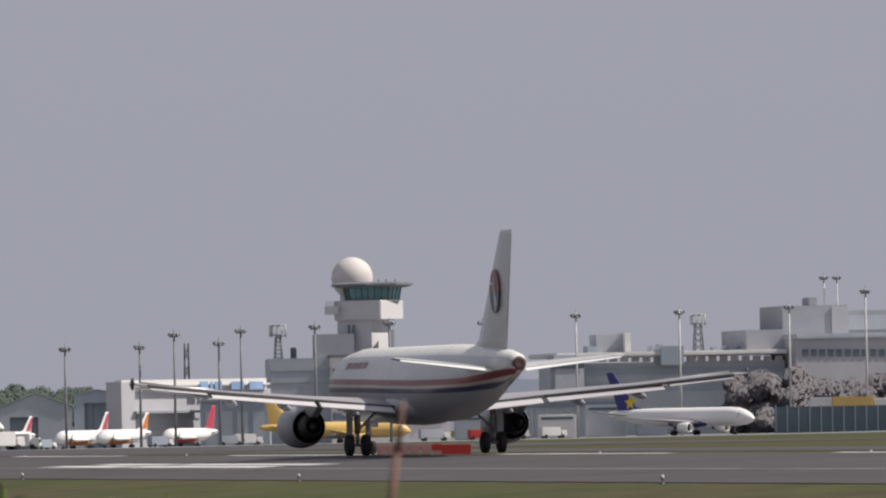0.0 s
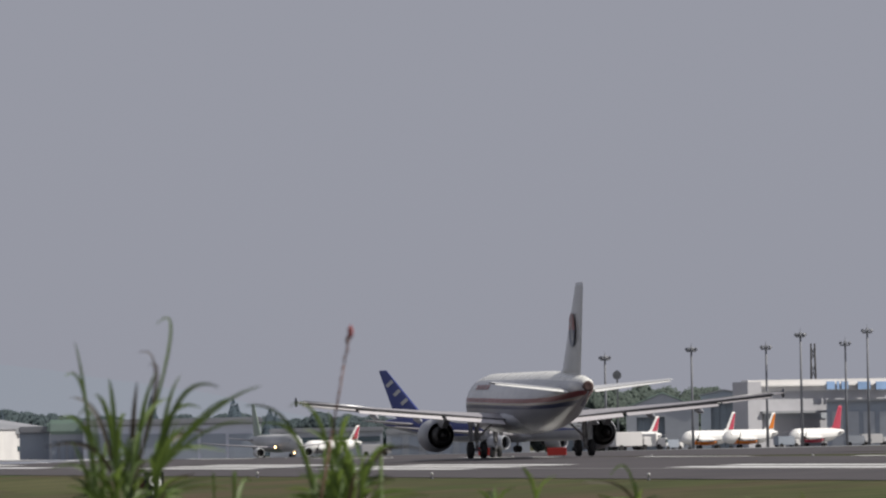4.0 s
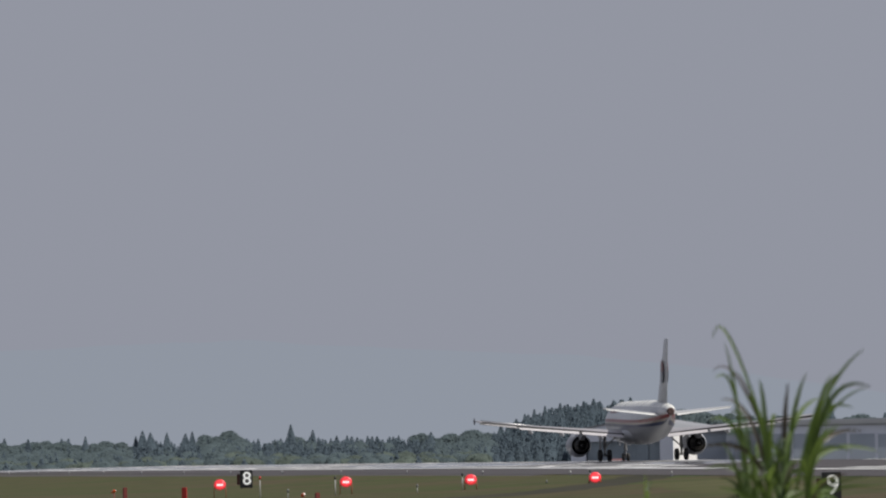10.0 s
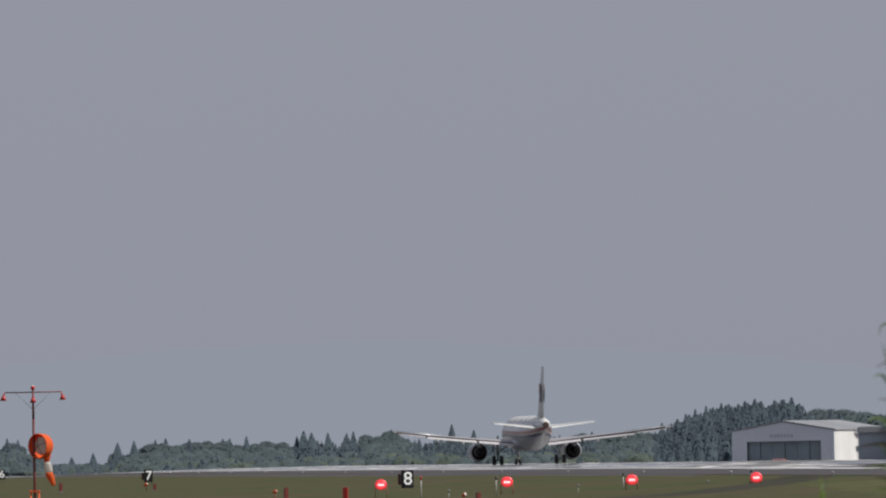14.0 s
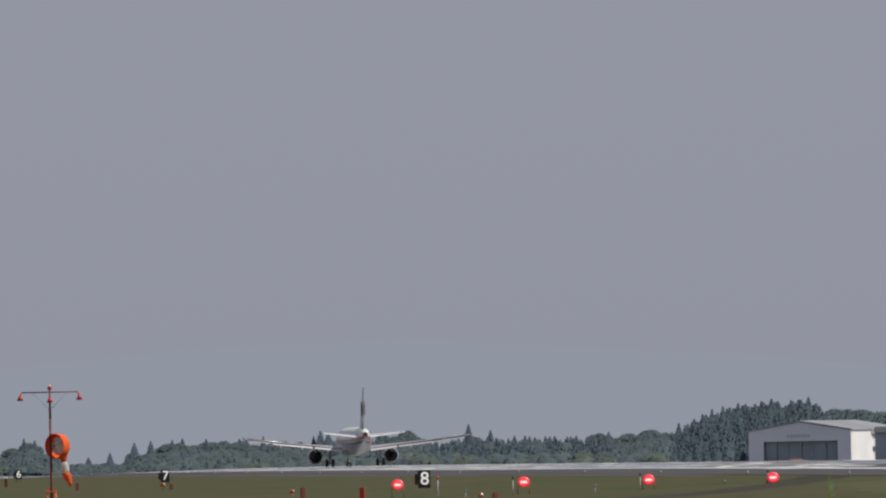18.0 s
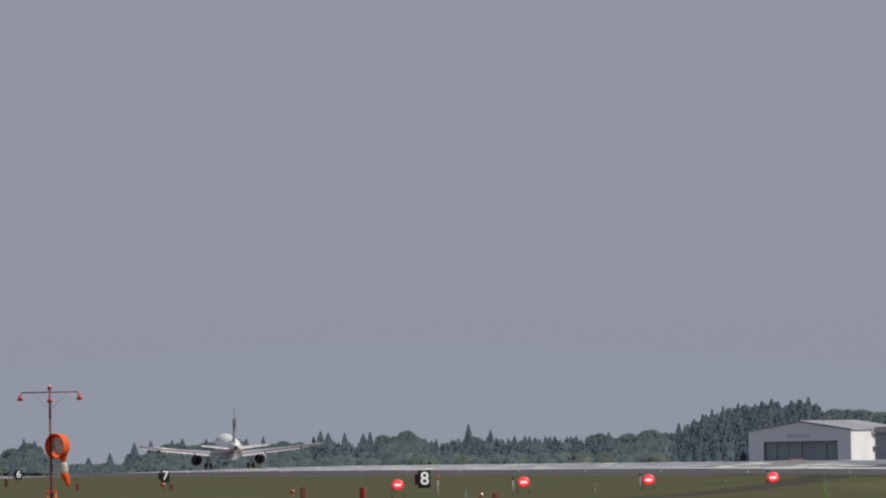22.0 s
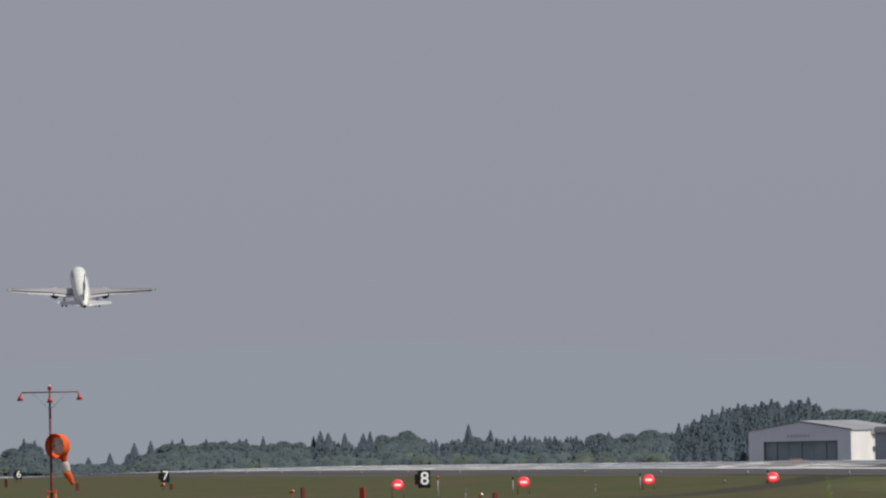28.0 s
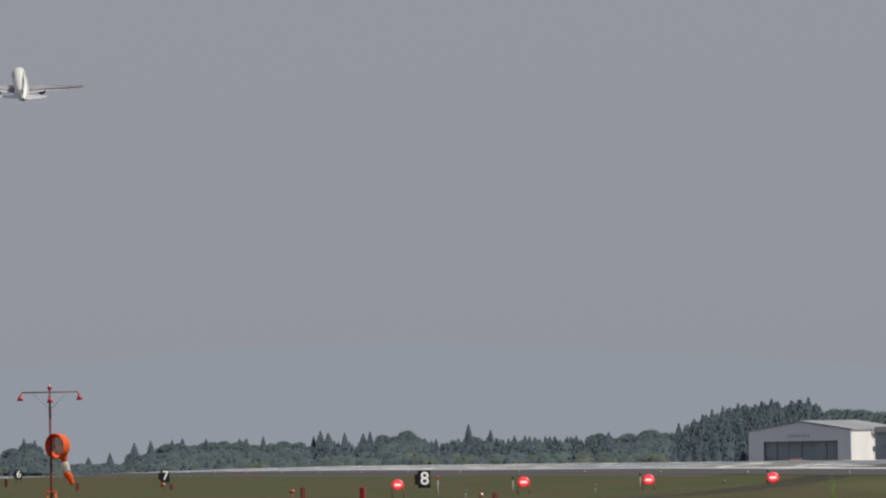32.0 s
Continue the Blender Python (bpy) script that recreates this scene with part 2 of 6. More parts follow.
runway = sheet("runway", between(CROSS, 98, 158), between(CROWN, 60, 3000, range(60, 3000, 120)), 0.03, ASPHALT,
               "dark grey asphalt runway with a crowned surface")
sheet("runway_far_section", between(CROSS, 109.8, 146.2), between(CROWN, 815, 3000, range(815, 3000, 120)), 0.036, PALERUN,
                   "far runway section, its pale streaks and gloss standing for mirage")

# ---------------------------------------------------------------- aircraft
BODY = [(0, 0.06, -0.55), (0.25, 0.42, -0.52), (0.8, 0.86, -0.44), (1.6, 1.28, -0.3), (2.6, 1.6, -0.16), (4.0, 1.86, -0.04), (6.0, 1.975, 0), (12, 1.975, 0),
        (18, 1.975, 0), (23.5, 1.975, 0), (26, 1.9, 0.07), (28.5, 1.7, 0.22), (31, 1.38, 0.45), (33.5, 1.03, 0.68), (35.5, 0.79, 0.83), (37, 0.54, 0.91), (37.57, 0.36, 0.92)]
BANDS = [3.99, 3.68, 3.62, 3.56, 3.52, 3.26]


def wedge(d):
    """Upper and lower edge, in degrees from the top, of a band that widens towards the tail."""
    return np.interp(d, [0, 2.5, 8, 16, 24, 29, 37], [101, 100, 93, 81, 66, 40, 5]), np.interp(d, [0, 2.5, 8, 16, 24, 29, 37], [102, 103, 108, 116, 123, 126, 120])


def arc(d, r, off, striped):
    """Ring angles at a fuselage station, so that the painted bands run level along the side and rise at the tail."""
    if striped == "wedge":
        cut = list(np.linspace(*wedge(d), 6))
    elif striped:
        lift = np.interp(d, [0, 10, 21, 28, 31, 34, 36.5], [0.28, 0.2, 0.04, 0.02, 0.07, 0.24, 0.42])
        swell = np.interp(d, [0, 29, 36], [0, 0, 0.06])
        cut = [math.degrees(math.acos(max(-0.985 - 0.002 * k, min(0.9, (z + lift + (swell if k == 0 else 0) - 3.83 - off) / (1.045 * r))))) for k, z in enumerate(BANDS)]
    else:
        cut = [85, 94, 97, 100, 106, 112]
    half = [cut[0] * k / 6 for k in range(6)] + cut + [cut[-1] + (180 - cut[-1]) * k / 5 for k in range(1, 5)]
    return half + [180] + [360 - a for a in half[:0:-1]]


def foil(x, lead, chord, z, thick, up=(0, 0, 1), n=7, camber=0.02):
    """One wing section as a loop of points, from its trailing edge over the top and back below."""
    up = Vector(up)
    top, low = [], []
    for i in range(n):
        c = 0.5 - 0.5 * math.cos(math.pi * i / (n - 1))
        h = 5 * thick * (0.2969 * math.sqrt(c) - 0.126 * c - 0.3516 * c * c + 0.2843 * c ** 3 - 0.1036 * c ** 4) + 0.001
        mid = camber * math.sin(math.pi * c)
        base = Vector((x, lead - c * chord, z))
        top.append(base + up * ((mid + h) * chord))
        low.append(base + up * ((mid - h) * chord))
    return top[::-1] + low[1:]


def wing_mesh(sections, mirror, up=None):
    bm = bmesh.new()
    loops = []
    for x, lead, chord, z, thick in sections:
        loops.append([Vector((-p.x, p.y, p.z)) if mirror else p for p in foil(x, lead, chord, z, thick)])
    rings(bm, loops)
    return fixed(bm)


def fin_mesh(sections):
    """Upright surface: rows of height, leading edge, chord, thickness."""
    bm = bmesh.new()
    loops = []
    for z, lead, chord, thick in sections:
        loops.append([Vector((p.z, p.y, z)) for p in foil(0, lead, chord, 0, thick, camber=0)])
    rings(bm, loops)
    return fixed(bm)


SINGED = mat("singed_metal", (0.09, 0.05, 0.045), 0.6, grain=4, vary=0.2)


def airliner(name, m, label, group, length=37.57, radius=1.975, span=34.1, tall=11.76, livery=None, mats=None, fin=0, engine=1.1, engine_x=5.75,
             axis=3.83, detail=True, prop=False, tail_span=12.45, fin_badge=None, wing_mat=None, fin_tip=2.45, fin_root=(-11.9, 5.7), fin_lead=-16.35, pod_mat=None):
    """A low-wing aircraft standing on its wheels, origin under its main gear, nose along +y."""
    sl, sr, sw = length / 37.57, radius / 1.975, span / 34.1
    mats = mats or [WHITE]
    wing_mat = wing_mat or WINGGREY
    plane = thing(name, m, label, "aircraft", group)
    nose = 17.7 * sl
    # fuselage with its painted bands
    bm = bmesh.new()
    striped = "lines" if livery is stripe_livery else "wedge" if livery is blue_livery else ""
    arcs = [arc(d, r, off, striped) for d, r, off in BODY]
    loops = [[Vector((r * sr * math.sin(radians(a)), nose - d * sl, axis + off * sr + 1.045 * r * sr * math.cos(radians(a)))) for a in ring] for (d, r, off), ring in zip(BODY, arcs)]
    rows = rings(bm, loops)
    count = len(arcs[0])
    for k, row in enumerate(rows):
        d = 0.5 * (BODY[k][0] + BODY[k + 1][0])
        for i, f in enumerate(row):
            j = min(i, count - 1 - i)
            f.material_index = (livery(d, j) if striped else livery(d, 0.5 * (arcs[k][j] + arcs[k][j + 1]))) if livery else 0
    part("fuselage", fixed(bm), mats, plane)
    # belly fairing
    bm = bmesh.new()
    loops = []
    for y, w, h in ((7.6, 0.5, 0.3), (6.4, 1.6, 0.7), (4, 2.1, 0.95), (0, 2.15, 1.0), (-2.6, 1.9, 0.85), (-4.6, 0.9, 0.4)):
        loops.append([Vector((w * sr * math.cos(2 * math.pi * i / 16), y * sl, axis - 1.25 * sr + h * sr * math.sin(2 * math.pi * i / 16))) for i in range(16)])
    rings(bm, loops)
    part("belly_fairing", fixed(bm), mats[-1] if len(mats) > 1 else BELLY, plane)
    # flight deck windows
    for side in (-1, 1):
        for k in range(3):
            bm = bmesh.new()
            a0, a1 = 20 + 24 * k, 41 + 24 * k
            quad = []
            for a, d in ((a0, 2.05 + 0.25 * k), (a1, 2.3 + 0.25 * k), (a1, 3.0 + 0.2 * k), (a0, 2.9 + 0.2 * k)):
                ds, rs, os = zip(*BODY)
                r, off = np.interp(d, ds, rs) * 1.006, np.interp(d, ds, os)
                quad.append(bm.verts.new((side * r * sr * math.sin(radians(a)), nose - d * sl, axis + off * sr + 1.045 * r * sr * math.cos(radians(a)))))
            bm.faces.new(quad)
            part("windscreen", fixed(bm), GLASSY, plane)
    wz = axis - 1.2 * sr
    for side, word in ((1, "left_wing"), (-1, "right_wing")):
        mirror = side > 0
        sec = [(1.0 * sw, 5.4 * sl, 6.9 * sl, wz - 0.08, 0.12), (1.98 * sw, 4.9 * sl, 6.1 * sl, wz, 0.12), (6.4 * sw, 2.6 * sl, 3.8 * sl, wz + 0.42 * sw, 0.11),
               (11.5 * sw, -0.05 * sl, 2.65 * sl, wz + 0.86 * sw, 0.1), (16.6 * sw, -2.7 * sl, 1.55 * sl, wz + 1.4 * sw, 0.1), (17.05 * sw, -3.2 * sl, 1.2 * sl, wz + 1.44 * sw, 0.08)]
        wing = part(word, wing_mesh(sec, mirror), wing_mat, plane)
        flip = -1 if mirror else 1
        if detail:
            # flaps set for take-off, aileron, slat and fairings
            for fname, xa, xb, drop in (("inner_flap", 2.2, 6.2, 0.21), ("outer_flap", 6.5, 12.6, 0.205), ("aileron", 12.9, 16.2, 0.1)):
                bm = bmesh.new()
                loops = []
                for x in (xa, xb):
                    te = np.interp(x, [1.98, 6.4, 11.5, 16.6], [-1.2, -1.2, -2.7, -4.25])
                    zz = wz + np.interp(x, [1.98, 6.4, 11.5, 16.6], [0, 0.42, 0.86, 1.4])
                    ch = np.interp(x, [1.98, 6.4, 16.6], [1.3, 0.95, 0.5])
                    loops.append([Vector((flip * x, te + 0.3 - c * ch, zz - 0.1 - drop * c * (1.2 if drop > 0.2 else 1) + h * ch)) for c, h in
                                  ((0, 0.05), (0.3, 0.1), (1, 0.02), (1, -0.02), (0.3, -0.06), (0, -0.05))])
                rings(bm, loops, smooth=False)
                part(fname, fixed(bm), FLAPPALE, wing)
            # dark strip added in place of the shade in the flap slot
            bm = bmesh.new()
            loops = []
            for x in (2.0, 6.4, 11.5, 16.3):
                te = np.interp(x, [1.98, 6.4, 11.5, 16.6], [-1.2, -1.2, -2.7, -4.25])
                zz = wz + np.interp(x, [1.98, 6.4, 11.5, 16.6], [0, 0.42, 0.86, 1.4])
                loops.append([Vector((flip * x, te + dy, zz + dz)) for dy, dz in ((0.5, 0.08), (-0.04, 0.045), (-0.06, -0.06), (0.4, -0.08))])
            rings(bm, loops, smooth=False)
            part("flap_shroud", fixed(bm), SLOTSHADE, wing, "dark strip for the shade in the slot above the flaps")
            bm = bmesh.new()
            loops = []
            for x, lead, z in ((2.6, 4.6, 0.03), (6.4, 2.65, 0.42), (11.5, 0.0, 0.86), (16.4, -2.6, 1.38)):
                loops.append([Vector((flip * x, lead + dy, wz + z + dz)) for dy, dz in ((0.28, -0.22), (0.3, -0.1), (0.05, 0.1), (-0.35, 0.2), (-0.1, -0.05))])
            rings(bm, loops)
            part("slat", fixed(bm), ALLOY, wing, "bare metal leading-edge slat")
            for x in (4.3, 8.2, 11.4):
                te = np.interp(x, [1.98, 6.4, 11.5, 16.6], [-1.2, -1.2, -2.7, -4.25])
                zz = wz + np.interp(x, [1.98, 6.4, 11.5], [0, 0.42, 0.86])
                bm = bmesh.new()
                rings(bm, [[Vector((flip * x + w * math.cos(2 * math.pi * i / 10), te + dy, zz - dz + h * math.sin(2 * math.pi * i / 10))) for i in range(10)]
                           for dy, w, h, dz in ((2.1, 0.03, 0.03, 0.2), (1.2, 0.17, 0.22, 0.34), (0.1, 0.19, 0.25, 0.46), (-0.7, 0.13, 0.15, 0.56), (-1.2, 0.03, 0.03, 0.62))])
                part("flap_fairing", fixed(bm), BELLY, wing)
            # fence colour darkened to stand for its shaded face
            bm = bmesh.new()
            loops = []
            for z, lead, ch in ((-0.3, -3.6, 0.4), (0, -3.1, 1.0), (0.33, -3.6, 0.42)):
                loops.append([Vector((flip * (17.08 + dx), lead - dy * ch, wz + 1.44 + z)) for dx, dy in ((0.03, 0), (0.05, 0.5), (0.02, 1), (-0.02, 1), (-0.05, 0.5), (-0.03, 0))])
            rings(bm, loops)
            part("wingtip_fence", fixed(bm), FENCE, wing, "wingtip fence, coloured dark as if in shade")
        # tailplane
        ts, tz = tail_span / 12.45, axis + 0.64 * sr
        sec = [(0.35 * ts, -13.4 * sl, 4.0 * sl, tz, 0.1), (0.9 * ts, -13.7 * sl, 3.6 * sl, tz + 0.06, 0.1), (6.1 * ts, -16.7 * sl, 1.5 * sl, tz + 0.62 * ts, 0.09), (6.25 * ts, -17.0 * sl, 1.1 * sl, tz + 0.64 * ts, 0.07)]
        stab = part("tailplane", wing_mesh(sec, mirror), mats[0] if detail else wing_mat, plane)
        if detail:
            # elevator, drooping a little
            bm = bmesh.new()
            loops = []
            for x, te, ch, z in ((0.95, -17.25, 0.9, 0.04), (6.0, -18.1, 0.5, 0.58)):
                loops.append([Vector(((-1 if mirror else 1) * x, te + 0.12 - c * ch * 0.75, tz + z - 0.17 * c * ch + h)) for c, h in ((0, 0.04), (0.4, 0.035), (1, 0.012), (1, -0.012), (0.4, -0.03), (0, -0.04))])
            rings(bm, loops, smooth=False)
            part("elevator", fixed(bm), BRIGHTWHITE, stab)
        # engine
        ex, ey, ez = flip * engine_x * (sw if not detail else 1), 4.3 * sl, max(engine + 0.35, axis - 2.2 * sr)
        e = engine
        if prop:
            bm = bmesh.new()
            ez = wz + 0.5
            lathe(bm, [(4.2, 0.15), (3.9, 0.45), (2.5, 0.55), (0, 0.45), (-1.5, 0.2)], 14)
            pod = part("engine", fixed(bm), mats[0], plane)
            pod.location = (ex, 1.0, ez)
            bm = bmesh.new()
            for k in range(4):
                a = radians(20 + 90 * k)
                tube(bm, (0.15 * math.cos(a), 0, 0.15 * math.sin(a)), (1.7 * math.cos(a), 0, 1.7 * math.sin(a)), 0.12, 0.06, 6)
            lathe(bm, [(0.5, 0.03), (0.3, 0.2), (0, 0.28), (-0.15, 0.28)], 12)
            part("propeller", fixed(bm), ENGINEDARK, pod).location = (0, 4.1, 0)
        else:
            pod = part("engine", fixed(nacelle(e)), NACELLE if detail else pod_mat or mats[0], plane)
            pod.location = (ex, ey, ez)
            bm = bmesh.new()
            lathe(bm, [(-1.05 * e, 0.3 * e), (-1.1 * e, 0.62 * e), (-1.5 * e, 0.58 * e), (-2.1 * e, 0.43 * e), (-2.12 * e, 0.38 * e), (-1.8 * e, 0.36 * e)], 22, caps=False)
            part("core_nozzle", fixed(bm), ENGINEDARK, pod, "sooty metal core nozzle")
            bm = bmesh.new()
            lathe(bm, [(-1.7 * e, 0.29 * e), (-2.0 * e, 0.27 * e), (-2.6 * e, 0.04 * e)], 18)
            part("exhaust_cone", fixed(bm), ENGINEDARK, pod)
            # shade inside the fan duct put into a near-black colour
            bm = bmesh.new()
            lathe(bm, [(-1.11 * e, 0.825 * e), (-0.8 * e, 0.8 * e), (-0.5 * e, 0.77 * e), (-0.48 * e, 0.3 * e)], 28, caps=False)
            part("fan_duct", fixed(bm), ENGINEDARK, pod, "inside of the fan duct, coloured dark for its shade")
            bm = bmesh.new()
            lathe(bm, [(1.05 * e, 0.05), (1.0 * e, 0.93 * e), (0.95 * e, 0.93 * e), (0.9 * e, 0.05)], 22)
            part("fan", fixed(bm), ENGINEDARK, pod)
            bm = bmesh.new()
            top = wz + 0.3 * sw - ez
            rings(bm, [[Vector((w, y, z)) for w, z in ((-0.2, zl), (-0.2, zh), (0.2, zh), (0.2, zl))] for y, zl, zh in
                       ((1.2 * e, 0.95 * e, 1.05 * e), (0, 0.85 * e, max(top, 1.1 * e)), (-2.3 * e, 0.45 * e, max(top, 1.0 * e)), (-3.4 * e, 0.9 * e, max(top, 1.0 * e)))], smooth=False)
            part("pylon", fixed(bm), BELLY, pod)
    # fin and rudder
    root, top = axis + 1.55 * sr, tall
    bm = fin_mesh([(root - 0.5, -9.9 * sl, 7.3 * sl, 0.07), (root + 0.55, fin_root[0] * sl, fin_root[1] * sl, 0.09), (top - 0.25, fin_lead * sl, fin_tip * sl, 0.09), (top, (fin_lead - 0.25) * sl, (fin_tip - 0.35) * sl, 0.06)])
    finob = part("fin", bm, mats[fin], plane)
    bm = fin_mesh([(root - 0.1, -9.0 * sl, 2.6 * sl, 0.05), (root + 0.3, -10.6 * sl, 2.0 * sl, 0.05), (root + 0.75, -12.0 * sl, 0.5 * sl, 0.05)])
    part("dorsal_fillet", bm, mats[fin], plane)
    if fin_badge:
        fin_badge(finob, root, top, sl)
    if detail:
        bm = bmesh.new()
        lathe(bm, [(0.1, 0.4), (0, 0.36), (-0.1, 0.3), (-0.08, 0.2), (-0.07, 0.01)], 16)
        part("exhaust_ring", fixed(bm), SINGED, plane, "sooty auxiliary power exhaust").location = (0, nose - 37.57 * sl, axis + 0.92 * sr)
    # landing gear
    hub = 0.58 * min(sr, 1.1)
    legs = []
    for gname, gx, gy, track in (("left_main_gear", -3.8, 0, 0.46), ("right_main_gear", 3.8, 0, 0.46), ("nose_gear", 0, 12.64, 0.25)):
        gx, gy = gx * max(sr, 0.7), gy * sl
        rise = (wz + 0.1) if gx else (axis - 1.9 * sr + 0.3)
        gear = thing(gname, pose(gx, gy, rise), "", "")
        gear.parent = plane
        rad = hub if gx else hub * 0.66
        bm = bmesh.new()
        tube(bm, (0, 0, 0.1), (0, 0, -rise * 0.55), 0.17 * sr, 0.17 * sr, 12)
        tube(bm, (0, 0, -rise * 0.55), (0, 0, rad - rise), 0.11 * sr, 0.11 * sr, 12)
        tube(bm, (-track - 0.1, 0, rad - rise), (track + 0.1, 0, rad - rise), 0.09, 0.09, 8)
        if gx:
            tube(bm, (-math.copysign(1.5, gx), 0.1, 0.0), (0, 0, -rise * 0.5), 0.08, 0.07, 8)
        else:
            tube(bm, (0, 1.3, 0.0), (0, 0, -rise * 0.5), 0.06, 0.06, 8)
        tube(bm, (0, -0.1, -rise * 0.5), (0, -0.42, -rise * 0.66), 0.05, 0.05, 6)
        tube(bm, (0, -0.42, -rise * 0.66), (0, -0.08, rad * 1.2 - rise), 0.05, 0.05, 6)
        part("strut", fixed(bm), STEEL, gear)
        for w in (-track, track):
            bm = bmesh.new()
            t = rad * 0.36
            lathe(bm, [(t * 0.9, rad * 0.55), (t, rad * 0.75), (t * 0.8, rad * 0.95), (t * 0.3, rad), (-t * 0.3, rad), (-t * 0.8, rad * 0.95), (-t, rad * 0.75), (-t * 0.9, rad * 0.55)], 24)
            wheel = part("tyre", fixed(bm), RUBBER, gear)
            wheel.matrix_basis = pose(w, 0, rad - rise, 0, 0, 90)
        if gx and detail:
            bm = bmesh.new()
            s = math.copysign(1, gx)
            box(bm, (s * 0.42, 0.05, -rise * 0.32), (0.07, 1.25, rise * 0.5), bevel=0.03)
            part("gear_door", bm, BELLY, gear)
        elif detail:
            for s in (-1, 1):
                bm = bmesh.new()
                box(bm, (s * 0.5, 0.5, -0.35), (0.05, 1.4, 0.7), bevel=0.02)
                part("gear_door", bm, BELLY, gear)
        legs.append(gear)
    return plane, legs


def nacelle(e):
    bm = bmesh.new()
    lathe(bm, [(1.3 * e, 0.88 * e), (1.65 * e, 0.82 * e), (1.8 * e, 0.88 * e), (1.75 * e, 0.95 * e), (1.3 * e, 1.04 * e), (0.5 * e, 1.07 * e), (-0.4 * e, 1.01 * e), (-1.1 * e, 0.85 * e),
               (-1.12 * e, 0.83 * e)], 28, caps=False)
    return bm


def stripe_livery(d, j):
    """White, paler on the roof as if sunlit, over three cheat lines over grey, by band of the ring."""
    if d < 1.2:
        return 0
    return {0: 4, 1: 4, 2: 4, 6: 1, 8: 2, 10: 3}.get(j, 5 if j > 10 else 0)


def disc_badge(finob, root, top, sl):
    """Round two-colour badge with a pale swallow, on both faces of the fin."""
    zc, yc, r = root + 3.2, -16.0, 1.15
    for side in (-1, 1):
        x = side * 0.24
        for word, a0, material in (("badge_upper", 0, RED), ("badge_lower", 180, NAVY)):
            bm = bmesh.new()
            pts = [bm.verts.new((x, yc + 0.8 * r * math.cos(radians(a0 + 12 * k)), zc + r * math.sin(radians(a0 + 12 * k)))) for k in range(16)]
            bm.faces.new(pts)
            r2 = bmesh.ops.extrude_face_region(bm, geom=bm.faces[:])
            bmesh.ops.translate(bm, verts=[g for g in r2["geom"] if isinstance(g, bmesh.types.BMVert)], vec=(side * 0.02, 0, 0))
            part(word, fixed(bm), material, finob)
        bm = bmesh.new()
        for quad in (((0.95, 0.42), (0.1, 0.1), (-0.2, -0.2), (0.3, 0.4)), ((0.0, 0.22), (0.3, 0.1), (-0.1, -0.5), (-0.75, -0.75)), ((0.28, 0.25), (0.3, -0.05), (-0.2, -0.95), (-0.35, -0.85)), ((-0.1, 0.3), (0.2, 0.3), (0.0, 0.98), (-0.14, 0.97))):
            bm.faces.new([bm.verts.new((x + side * 0.03, yc - side * 0 + q[0] * 0.8 * r, zc + q[1] * r)) for q in quad])
        part("badge_bird", fixed(bm), WHITE, finob)


# haze put into the white of the distant taxiing airliner
HAZEWHITE = mat("hazed_white", (0.5, 0.51, 0.52), 0.5, grain=0.6, vary=0.05)
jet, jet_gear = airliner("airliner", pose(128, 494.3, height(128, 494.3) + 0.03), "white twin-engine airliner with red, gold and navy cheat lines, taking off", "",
                         livery=stripe_livery, mats=[WHITE, RED, GOLD, NAVY, LITWHITE, BELLY], fin_badge=disc_badge)
# red title bars above the windows, near the nose
for side in (-1, 1):
    for k in range(4):
        bm = bmesh.new()
        a0, a1, y0, y1 = 52, 63, 10.6 - 1.2 * k, 9.65 - 1.2 * k
        quad = [bm.verts.new((side * 1.99 * math.sin(radians(a)), y, 3.83 + 2.08 * math.cos(radians(a)))) for a, y in ((a0, y0), (a1, y0), (a1, y1), (a0, y1))]
        bm.faces.new(quad)
        part("title_bar", bm, RED, jet, "red title bar")


def facing(u, reach, heading):
    """A stand for an aircraft: place on the ground, heading in degrees clockwise from the runway's direction."""
    x, y = spot(u, reach)
    return pose(x, y, height(x, y) + 0.06, 0, 0, -heading)


def blue_livery(d, j):
    """White over a blue wedge over grey, by band of the ring."""
    return 1 if 6 <= j <= 10 else 2 if j > 10 else 0


def bars_badge(material, y0, z0, y1, z1, size):
    """Three plain slanted bars down the fin, on both faces."""
    def make(finob, root, top, sl):
        along = Vector((0, y1 - y0, z1 - z0)).normalized()
        across = Vector((0, -along.z, along.y))
        for side in (-1, 1):
            for k in range(3):
                bm = bmesh.new()
                c = Vector((side * 0.4, y0 + (y1 - y0) * k / 2, z0 + (z1 - z0) * k / 2))
                rect = ((-0.34, -0.5), (0.08, -0.5), (0.34, 0.5), (-0.08, 0.5))
                bm.faces.new([bm.verts.new(c + along * (p[0] * size) + across * (p[1] * size)) for p in rect])
                part("tail_shape", fixed(bm), material, finob, "pale shape of the tail mark")
    return make


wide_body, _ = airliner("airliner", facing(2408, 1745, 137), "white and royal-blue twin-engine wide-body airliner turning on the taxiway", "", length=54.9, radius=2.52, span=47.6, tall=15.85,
         livery=blue_livery, mats=[LITWHITE, ROYAL, BELLY], fin=1, engine=1.35, engine_x=5.75, axis=4.7, detail=False, tail_span=18.6, fin_tip=1.5, fin_root=(-13.1, 5.0), fin_lead=-19.2, pod_mat=NACELLE,
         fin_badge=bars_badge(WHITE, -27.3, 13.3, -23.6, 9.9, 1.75))
